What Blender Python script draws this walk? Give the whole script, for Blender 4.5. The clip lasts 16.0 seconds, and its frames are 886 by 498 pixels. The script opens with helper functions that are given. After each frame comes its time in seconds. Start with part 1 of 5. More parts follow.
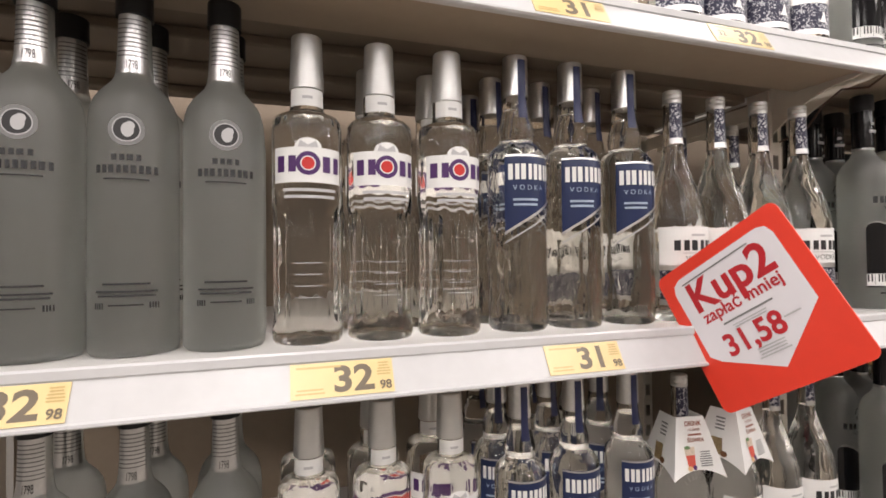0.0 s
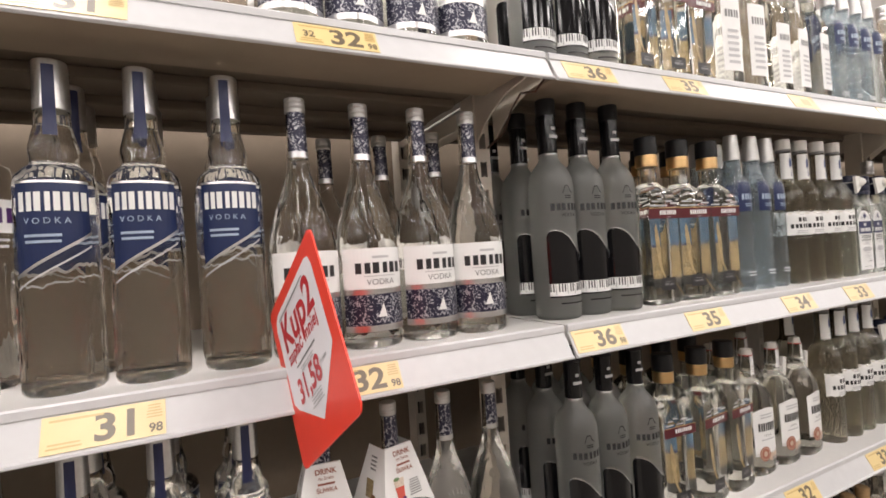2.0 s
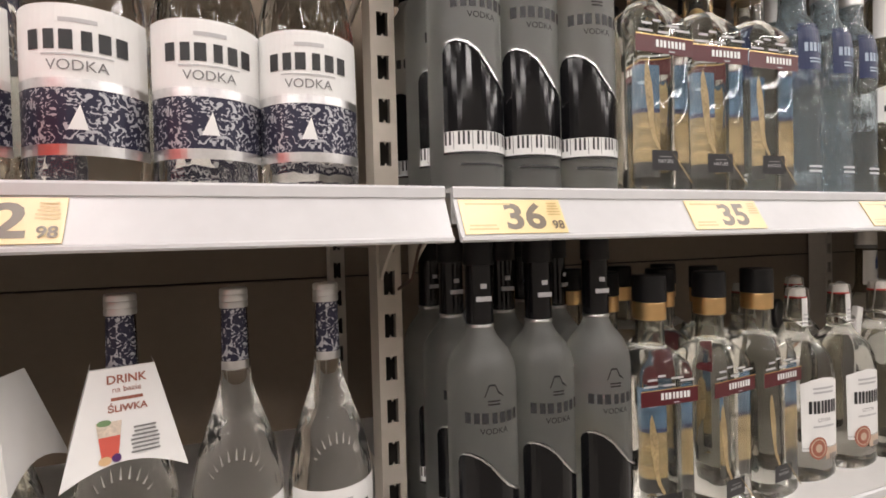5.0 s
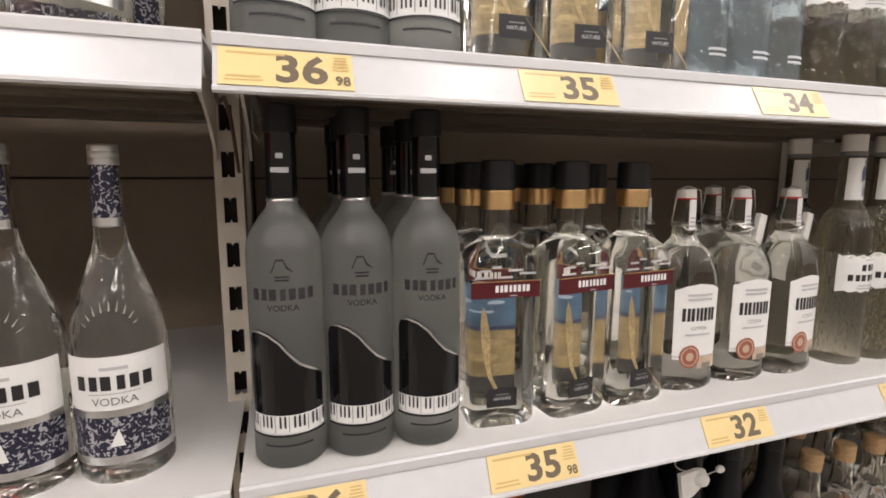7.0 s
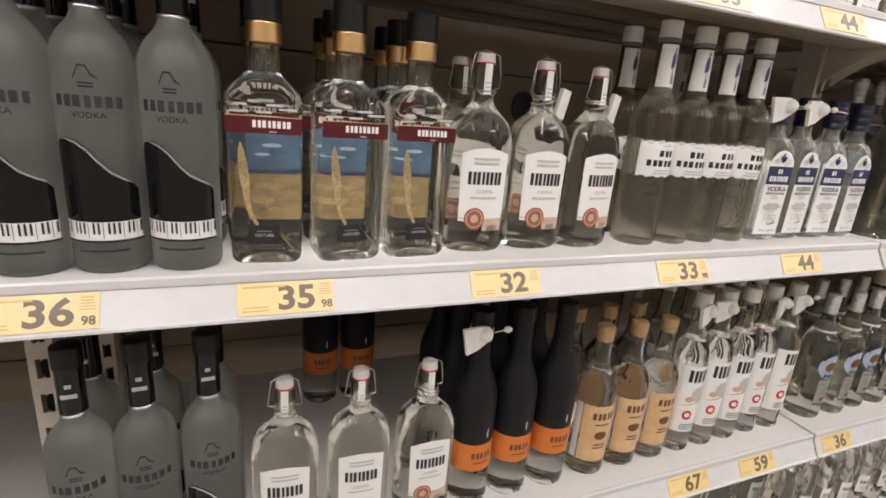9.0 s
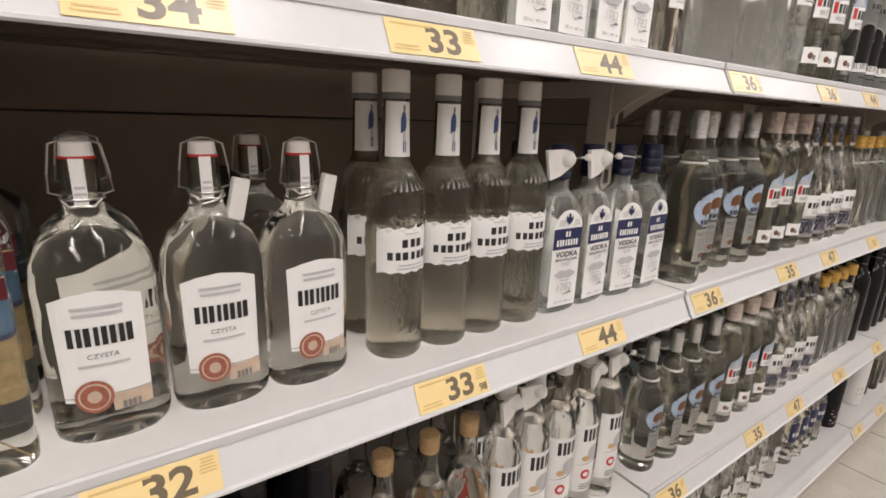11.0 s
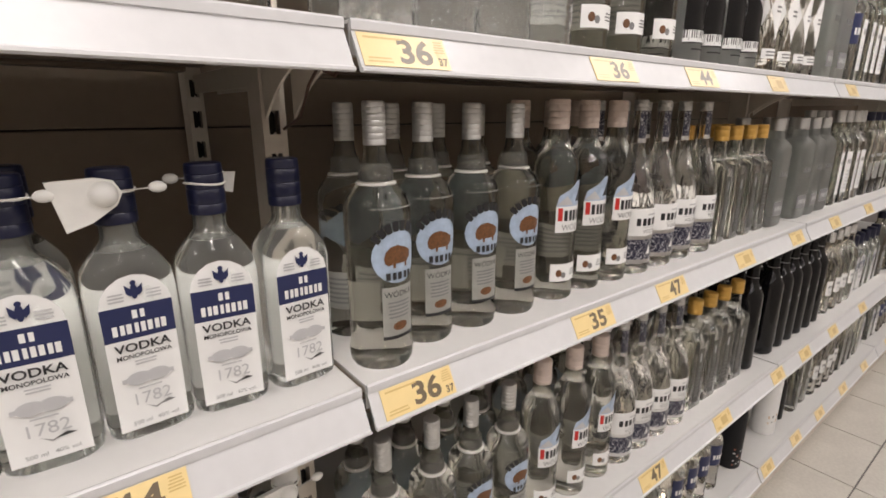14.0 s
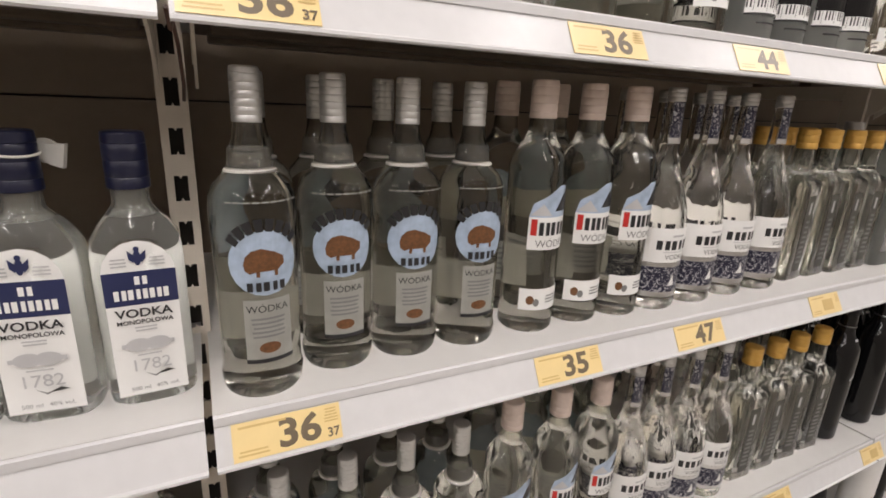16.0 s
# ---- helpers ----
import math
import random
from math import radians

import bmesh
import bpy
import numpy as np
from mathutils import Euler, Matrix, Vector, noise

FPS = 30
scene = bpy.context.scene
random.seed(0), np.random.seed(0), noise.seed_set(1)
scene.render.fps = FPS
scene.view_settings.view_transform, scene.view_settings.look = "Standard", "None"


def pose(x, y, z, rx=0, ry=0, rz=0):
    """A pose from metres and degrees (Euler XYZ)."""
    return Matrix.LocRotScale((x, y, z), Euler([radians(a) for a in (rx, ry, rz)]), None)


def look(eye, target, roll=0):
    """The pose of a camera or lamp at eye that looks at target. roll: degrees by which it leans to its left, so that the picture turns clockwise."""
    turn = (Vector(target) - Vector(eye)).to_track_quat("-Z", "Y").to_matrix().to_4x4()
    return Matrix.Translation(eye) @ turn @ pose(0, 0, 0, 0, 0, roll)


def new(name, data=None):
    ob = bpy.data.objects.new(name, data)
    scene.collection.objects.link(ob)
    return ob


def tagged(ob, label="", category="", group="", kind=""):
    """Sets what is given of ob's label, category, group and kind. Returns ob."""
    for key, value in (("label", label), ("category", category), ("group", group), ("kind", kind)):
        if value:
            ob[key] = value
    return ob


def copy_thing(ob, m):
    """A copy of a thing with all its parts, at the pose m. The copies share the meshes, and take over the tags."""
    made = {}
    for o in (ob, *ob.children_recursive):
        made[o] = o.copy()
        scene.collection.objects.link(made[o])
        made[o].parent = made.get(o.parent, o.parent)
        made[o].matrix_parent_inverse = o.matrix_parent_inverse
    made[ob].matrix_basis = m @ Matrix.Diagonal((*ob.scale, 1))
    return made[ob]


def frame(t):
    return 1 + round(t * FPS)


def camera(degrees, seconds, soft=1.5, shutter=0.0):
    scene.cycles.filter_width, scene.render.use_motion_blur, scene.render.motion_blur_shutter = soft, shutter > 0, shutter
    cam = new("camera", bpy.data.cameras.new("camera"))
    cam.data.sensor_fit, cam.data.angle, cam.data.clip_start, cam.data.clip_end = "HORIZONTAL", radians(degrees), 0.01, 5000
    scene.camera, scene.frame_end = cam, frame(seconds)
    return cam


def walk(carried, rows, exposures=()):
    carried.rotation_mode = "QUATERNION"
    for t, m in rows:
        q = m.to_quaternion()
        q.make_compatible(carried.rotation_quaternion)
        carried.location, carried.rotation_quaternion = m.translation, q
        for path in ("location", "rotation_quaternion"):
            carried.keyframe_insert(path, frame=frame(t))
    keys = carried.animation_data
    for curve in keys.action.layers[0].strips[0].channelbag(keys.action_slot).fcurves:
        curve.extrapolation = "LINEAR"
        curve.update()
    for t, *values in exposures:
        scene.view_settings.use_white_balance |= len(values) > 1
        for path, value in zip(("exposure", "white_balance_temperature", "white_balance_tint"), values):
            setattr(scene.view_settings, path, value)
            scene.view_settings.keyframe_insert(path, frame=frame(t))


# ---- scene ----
cam = camera(83.6, 16.0, soft=1.7)
PATH = [
    (0, (-0.038, -0.038, 1.427), (0.593, 1.859, 1.463), -0.6),
    (0.5, (0.034, -0.061, 1.418), (0.723, 1.815, 1.498), -2.0),
    (1, (0.137, -0.071, 1.426), (1.019, 1.722, 1.514), -3.8),
    (1.5, (0.238, -0.079, 1.432), (1.154, 1.697, 1.504), -4.7),
    (2, (0.376, -0.114, 1.451), (1.268, 1.676, 1.475), -3.8),
    (2.5, (0.485, -0.156, 1.452), (1.336, 1.654, 1.454), -1.9),
    (3, (0.538, -0.169, 1.443), (1.379, 1.646, 1.427), -0.9),
    (3.2, (0.554, -0.17, 1.422), (1.379, 1.652, 1.412), -0.0),
    (5.3, (0.727, 0.086, 1.274), (1.393, 1.971, 1.234), -1.7),
    (5.5, (0.743, 0.084, 1.26), (1.389, 1.975, 1.182), -1.5),
    (6, (0.778, 0.075, 1.234), (1.393, 1.97, 1.058), -1.0),
    (6.5, (0.835, 0.066, 1.239), (1.466, 1.954, 1.041), -1.0),
    (7, (0.898, 0.04, 1.23), (1.511, 1.922, 0.949), 0.1),
    (7.5, (0.951, -0.007, 1.16), (1.527, 1.87, 0.778), 2.8),
    (8, (1.01, -0.039, 1.142), (1.543, 1.826, 0.654), 5.2),
    (8.5, (1.051, -0.056, 1.16), (1.627, 1.763, 0.562), 5.7),
    (9, (1.085, -0.06, 1.156), (1.835, 1.706, 0.59), 4.8),
    (9.2, (1.124, -0.072, 1.187), (1.904, 1.655, 0.547), 4.3),
    (11.3, (1.435, 0.062, 1.25), (2.594, 1.607, 0.733), 1.9),
    (11.5, (1.478, 0.066, 1.248), (2.652, 1.602, 0.734), 1.7),
    (12, (1.597, 0.0, 1.26), (2.756, 1.547, 0.747), 1.7),
    (12.5, (1.679, -0.047, 1.24), (2.779, 1.549, 0.748), 2.5),
    (13, (1.772, -0.045, 1.236), (2.841, 1.568, 0.729), 2.6),
    (13.5, (1.888, -0.003, 1.255), (2.989, 1.582, 0.729), 2.2),
    (14, (1.959, 0.03, 1.257), (3.141, 1.553, 0.725), 0.0),
    (14.5, (1.981, 0.043, 1.249), (3.16, 1.568, 0.719), -0.0),
    (15, (2.031, 0.053, 1.249), (3.156, 1.612, 0.698), -0.3),
    (15.5, (2.116, 0.052, 1.262), (3.091, 1.699, 0.682), 0.2),
    (16, (2.196, 0.035, 1.247), (3.049, 1.751, 0.677), 2.5),
]
walk(cam, [(t, look(eye, target, roll)) for t, eye, target, roll in PATH], [(0.0, 0.06), (2.5, -0.02), (6.0, 0.06), (8.5, 0.14), (9.2, 0.12), (11.5, 0.0), (12.5, 0.03), (16.0, -0.03)])

# ---- plan: shelf junctions along the aisle, shelf heights, front and back lines ----
JOINTS = (-0.482, 0.851, 2.183, 3.516, 4.849, 6.182)
LEVELS = {"E": 0.200, "D": 0.553, "C": 0.971, "B": 1.337, "A": 1.737}
FRONT, POST_Y, BACK_Y = 0.460, 0.640, 1.030
RAIL_OUT, RAIL_DROP = 0.0165, 0.0305
ROW_Y, ROW_STEP = 0.529, 0.078

# ---- world and lamps ----
world = bpy.data.worlds.new("store_air")
scene.world = world
world.use_nodes = True
world.node_tree.nodes["Background"].inputs[0].default_value = (0.9, 0.95, 1.0, 1)
world.node_tree.nodes["Background"].inputs[1].default_value = 0.0
LAMP_POWER, LAMP_COLOR = 166.0, (1.0, 0.925, 0.89)
LAMP_SPOTS = [(x, -3.85) for x in (-4.35, -2.25, -0.15, 1.95, 4.1, 6.2, 8.3)]
LAMP_LONG, LAMP_Z = 10.1, 3.55
for lx, ly in LAMP_SPOTS:
    ld = bpy.data.lights.new("tube_light", "AREA")
    ld.shape, ld.size, ld.size_y, ld.energy, ld.color = "RECTANGLE", 0.20, LAMP_LONG, LAMP_POWER, LAMP_COLOR
    lo = new("tube_light", ld)
    lo.matrix_world = pose(lx, ly, LAMP_Z)


# ---- materials ----
def mat(name, color, rough=0.5, metal=0.0, trans=0.0, grain=0.06, grain_scale=60.0, stain=0.06, stain_scale=5.0, bump=0.0, bump_scale=300.0, ior=1.45, spec=0.5, coat=0.0, coat_rough=0.03, drawn=1.0, depth=0.001):
    m = bpy.data.materials.new(name)
    m.use_nodes = True
    nt = m.node_tree
    b = nt.nodes["Principled BSDF"]
    b.inputs["Roughness"].default_value = rough
    b.inputs["Metallic"].default_value = metal
    b.inputs["Transmission Weight"].default_value = trans
    b.inputs["IOR"].default_value = ior
    b.inputs["Specular IOR Level"].default_value = spec
    b.inputs["Coat Weight"].default_value = coat
    b.inputs["Coat Roughness"].default_value = coat_rough
    co = nt.nodes.new("ShaderNodeTexCoord")
    n1, n2 = nt.nodes.new("ShaderNodeTexNoise"), nt.nodes.new("ShaderNodeTexNoise")
    n1.inputs["Scale"].default_value, n2.inputs["Scale"].default_value = grain_scale, stain_scale
    n1.inputs["Detail"].default_value, n2.inputs["Detail"].default_value = 5, 4
    nt.links.new(co.outputs["Object"], n1.inputs["Vector"])
    nt.links.new(co.outputs["Object"], n2.inputs["Vector"])
    sh = []
    for n, amount in ((n1, grain), (n2, stain)):
        r = nt.nodes.new("ShaderNodeMapRange")
        r.inputs["From Min"].default_value, r.inputs["From Max"].default_value = 0.3, 0.7
        r.inputs["To Min"].default_value, r.inputs["To Max"].default_value = 1 - amount, 1 + amount * 0.6
        nt.links.new(n.outputs["Fac"], r.inputs["Value"])
        sh.append(r)
    mul = nt.nodes.new("ShaderNodeMath")
    mul.operation = "MULTIPLY"
    nt.links.new(sh[0].outputs[0], mul.inputs[0])
    nt.links.new(sh[1].outputs[0], mul.inputs[1])
    sc = nt.nodes.new("ShaderNodeVectorMath")
    sc.operation = "SCALE"
    sc.inputs[0].default_value = color
    nt.links.new(mul.outputs[0], sc.inputs["Scale"])
    nt.links.new(sc.outputs[0], b.inputs["Base Color"])
    if bump:
        nb = nt.nodes.new("ShaderNodeTexNoise")
        nb.inputs["Scale"].default_value = bump_scale
        mp = nt.nodes.new("ShaderNodeMapping")
        mp.inputs["Scale"].default_value = (1, 1, drawn)
        nt.links.new(co.outputs["Object"], mp.inputs["Vector"])
        nt.links.new(mp.outputs[0], nb.inputs["Vector"])
        bp = nt.nodes.new("ShaderNodeBump")
        bp.inputs["Strength"].default_value, bp.inputs["Distance"].default_value = bump, depth
        nt.links.new(nb.outputs["Fac"], bp.inputs["Height"])
        nt.links.new(bp.outputs[0], b.inputs["Normal"])
    return m


GLASS = mat("clear_glass", (0.95, 0.925, 0.87), 0.006, trans=0.996, grain=0.0, stain=0.0, bump=0.5, bump_scale=42, drawn=0.3, depth=0.010, ior=1.40)
GREENGLASS = mat("pale_green_glass", (0.82, 0.815, 0.76), 0.006, trans=0.992, grain=0.0, stain=0.0, bump=0.45, bump_scale=30, drawn=0.25, depth=0.006, ior=1.40)
FLATGLASS = mat("flat_clear_glass", (0.88, 0.875, 0.815), 0.006, trans=0.994, grain=0.0, stain=0.0, bump=0.3, bump_scale=26, drawn=0.25, depth=0.004, ior=1.36)
ICEGLASS = mat("ice_blue_glass", (0.62, 0.70, 0.74), 0.08, trans=0.95, grain=0.0, stain=0.0, bump=0.8, bump_scale=160, drawn=0.5, depth=0.0025, ior=1.40)
HAZEGLASS = mat("hazy_pale_glass", (0.82, 0.835, 0.80), 0.10, trans=0.96, grain=0.0, stain=0.0, bump=0.4, bump_scale=30, drawn=0.25, depth=0.004, ior=1.40)
CUTGLASS = mat("cut_pattern_glass", (0.94, 0.945, 0.92), 0.012, trans=0.955, grain=0.0, stain=0.0, bump=0.6, bump_scale=90, drawn=0.7, depth=0.0016, ior=1.42)
PEBBLED = mat("pebbled_clear_glass", (0.60, 0.56, 0.465), 0.02, trans=0.98, grain=0.0, stain=0.0, bump=0.8, bump_scale=230, drawn=0.7, depth=0.0018, ior=1.40)
# pale glass for embossed rays and for painted shoulder glints
EMBOSS_GLINT = mat("emboss_and_glint_glass", (0.72, 0.71, 0.68), 0.12, trans=0.45, grain=0.0, stain=0.0)
CLEARPLASTIC = mat("clear_pourer_plastic", (0.80, 0.80, 0.77), 0.12, trans=0.92, grain=0.0, stain=0.0, ior=1.35)
CRYSTAL = mat("heavy_clear_glass", (0.71, 0.695, 0.63), 0.006, trans=0.994, grain=0.0, stain=0.0, bump=0.45, bump_scale=34, drawn=0.4, depth=0.006, ior=1.40)
CLEAR_GLASSES = (HAZEGLASS, FLATGLASS, CRYSTAL, PEBBLED, GLASS, GREENGLASS, ICEGLASS, CUTGLASS)
FROST = mat("frosted_glass", (0.60, 0.615, 0.59), 0.42, trans=0.90, grain=0.02, stain=0.04, bump=0.05, bump_scale=900)
WHITE_METAL = mat("white_powder_coat", (0.61, 0.60, 0.585), 0.42, grain=0.02, stain=0.04, bump=0.05, bump_scale=700)
CREAM_METAL = mat("cream_powder_coat", (0.66, 0.60, 0.52), 0.5, grain=0.03, stain=0.06, bump=0.05, bump_scale=700)
# beige with the shade under the shelves put into the colour
SHADED_BEIGE = mat("shaded_beige_steel", (0.20, 0.158, 0.12), 0.5, grain=0.03, stain=0.08, bump=0.05, bump_scale=700)
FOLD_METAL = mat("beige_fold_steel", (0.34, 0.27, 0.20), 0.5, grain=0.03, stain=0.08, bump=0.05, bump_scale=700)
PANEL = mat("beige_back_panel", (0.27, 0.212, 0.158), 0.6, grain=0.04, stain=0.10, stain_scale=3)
RAIL = mat("white_rail_plastic", (0.60, 0.60, 0.61), 0.28, grain=0.03, stain=0.05, spec=0.5)
# near-black that paints the shade in post slots and panel seams
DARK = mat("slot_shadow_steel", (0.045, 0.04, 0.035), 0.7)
YELLOW = mat("yellow_price_card", (0.80, 0.62, 0.29), 0.35, grain=0.03, stain=0.05, spec=0.5, coat=1.0, coat_rough=0.30)
PAPER = mat("white_label_paper", (0.80, 0.80, 0.79), 0.45, grain=0.02, stain=0.03)
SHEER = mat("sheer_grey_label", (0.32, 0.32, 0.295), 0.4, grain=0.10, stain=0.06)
INK = mat("black_ink", (0.02, 0.02, 0.022), 0.4)
SMOKEINK = mat("smoke_black_ink", (0.028, 0.028, 0.03), 0.5)
GREYINK = mat("grey_ink", (0.20, 0.20, 0.20), 0.5)
PALEINK = mat("pale_grey_ink", (0.50, 0.50, 0.51), 0.5)
TAGINK = mat("brown_tag_ink", (0.13, 0.095, 0.055), 0.5, coat=1.0, coat_rough=0.30)
TAGPALE = mat("faded_tag_ink", (0.60, 0.42, 0.15), 0.5, coat=1.0, coat_rough=0.30)
NAVY = mat("navy_ink", (0.022, 0.029, 0.090), 0.35)
BLUE = mat("royal_blue_foil", (0.014, 0.025, 0.082), 0.3)
COATBLUE = mat("mid_blue_print", (0.045, 0.075, 0.20), 0.4)
SKY = mat("sky_blue_print", (0.06, 0.125, 0.215), 0.4, stain=0.3, stain_scale=60)
ICE = mat("ice_blue_print", (0.38, 0.47, 0.60), 0.4, stain=0.2, stain_scale=60)
STRAW = mat("straw_print", (0.38, 0.285, 0.145), 0.4, grain=0.35, stain=0.3, grain_scale=500, stain_scale=120)
WHEAT = mat("wheat_print", (0.28, 0.205, 0.10), 0.4, grain=0.3, stain=0.3, grain_scale=400, stain_scale=90)
BROWN = mat("brown_print", (0.15, 0.065, 0.025), 0.5, grain=0.3, grain_scale=300)
PURPLE = mat("purple_ink", (0.07, 0.02, 0.12), 0.4)
MAROON = mat("maroon_ink", (0.085, 0.009, 0.014), 0.3)
REDINK = mat("red_ink", (0.55, 0.03, 0.025), 0.4)
SEAL = mat("copper_red_seal", (0.33, 0.115, 0.075), 0.35, grain=0.25, grain_scale=300)
REDSIGN = mat("red_sign_plastic", (0.80, 0.055, 0.03), 0.35, grain=0.02, stain=0.03)
SIGNWHITE = mat("sign_white_panel", (0.76, 0.74, 0.78), 0.35, grain=0.01, stain=0.03)
SIGNRED = mat("sign_crimson_ink", (0.50, 0.02, 0.03), 0.4)
ORANGE = mat("orange_band", (0.62, 0.18, 0.035), 0.5)
TAN = mat("tan_label_tint", (0.56, 0.43, 0.33), 0.45, stain=0.1, stain_scale=60)
PEACH = mat("peach_label", (0.66, 0.44, 0.24), 0.5, stain=0.12, stain_scale=40)
SILVER = mat("brushed_silver", (0.72, 0.72, 0.72), 0.28, metal=1.0, grain=0.08, grain_scale=200)
SILVERCAP = mat("satin_silver_cap", (0.62, 0.62, 0.61), 0.38, metal=0.75, grain=0.04)
GOLD = mat("polished_gold", (0.80, 0.54, 0.26), 0.3, metal=1.0)
GOLDCAP = mat("gold_screw_cap", (0.64, 0.38, 0.09), 0.35, metal=0.3)
BLACK = mat("black_gloss", (0.006, 0.006, 0.007), 0.10, grain=0.0, spec=0.45)
BLACKCAP = mat("black_satin_cap", (0.012, 0.012, 0.013), 0.4, bump=0.1, spec=0.3)
MATTBLACK = mat("matt_black_coating", (0.010, 0.010, 0.012), 0.5, spec=0.25)
NAVYCAP = mat("navy_cap", (0.009, 0.011, 0.034), 0.3)
WHITECAP = mat("white_cap", (0.72, 0.70, 0.67), 0.4)
PINKCAP = mat("blush_cap", (0.66, 0.55, 0.49), 0.4)
CORK = mat("cork", (0.46, 0.30, 0.15), 0.8, grain=0.3, grain_scale=300, bump=0.3)
MILK = mat("milky_plastic", (0.74, 0.73, 0.70), 0.4)
WIRE = mat("bright_wire", (0.55, 0.54, 0.52), 0.3, metal=1.0)
BROWNWIRE = mat("brown_cable", (0.09, 0.045, 0.03), 0.5)
OLIVE = mat("dark_olive_label", (0.055, 0.055, 0.045), 0.4, stain=0.3, stain_scale=80)
WALL = mat("wall_paint", (0.30, 0.28, 0.26), 0.7, grain=0.03, stain=0.05)
# pale so the added light block across the aisle bounces some light back
LIGHT_BLOCK = mat("pale_light_block_paint", (0.55, 0.51, 0.47), 0.7, grain=0.03, stain=0.05)
TILE = mat("floor_tile", (0.52, 0.49, 0.44), 0.35, grain=0.08, grain_scale=90, stain=0.10, stain_scale=6)
GROUT = mat("tile_grout", (0.16, 0.15, 0.14), 0.8)
LEAF = mat("mint_green_print", (0.16, 0.26, 0.12), 0.5)
CREAMDRINK = mat("cream_drink_print", (0.66, 0.56, 0.46), 0.5, grain=0.2, grain_scale=400)
JUICE = mat("red_drink_print", (0.60, 0.10, 0.07), 0.5)

FOILPATTERN = bpy.data.materials.new("blue_floral_foil")
FOILPATTERN.use_nodes = True
_nt = FOILPATTERN.node_tree
_b = _nt.nodes["Principled BSDF"]
_co, _n, _r = _nt.nodes.new("ShaderNodeTexCoord"), _nt.nodes.new("ShaderNodeTexNoise"), _nt.nodes.new("ShaderNodeValToRGB")
_n.inputs["Scale"].default_value, _n.inputs["Detail"].default_value, _n.inputs["Distortion"].default_value = 165, 0.8, 2.2
_nt.links.new(_co.outputs["Object"], _n.inputs["Vector"])
_r.color_ramp.interpolation = "LINEAR"
_r.color_ramp.elements[0].position, _r.color_ramp.elements[0].color = 0.555, (0.020, 0.020, 0.045, 1)
_r.color_ramp.elements[1].position, _r.color_ramp.elements[1].color = 0.60, (0.44, 0.44, 0.47, 1)
_nt.links.new(_n.outputs["Fac"], _r.inputs["Fac"])
_nt.links.new(_r.outputs["Color"], _b.inputs["Base Color"])
_b.inputs["Roughness"].default_value, _b.inputs["Metallic"].default_value = 0.35, 0.3


# ---- mesh helpers ----
def mesh_from(name, verts, faces, mats, idx=None, smooth=False):
    me = bpy.data.meshes.new(name)
    me.from_pydata(verts, [], faces)
    for m in mats:
        me.materials.append(m)
    if idx:
        me.polygons.foreach_set("material_index", idx)
    if smooth:
        me.shade_smooth()
        me.set_sharp_from_angle(angle=radians(38))
    me.update()
    return me


def part(name, me, parent, label=""):
    ob = new(name, me)
    ob.parent = parent
    return tagged(ob, label)


def thing(name, label, category, group="", at=None, kind=""):
    ob = tagged(new(name), label, category, group, kind)
    ob.empty_display_size = 0.02
    if at is not None:
        ob.matrix_basis = at
    return ob


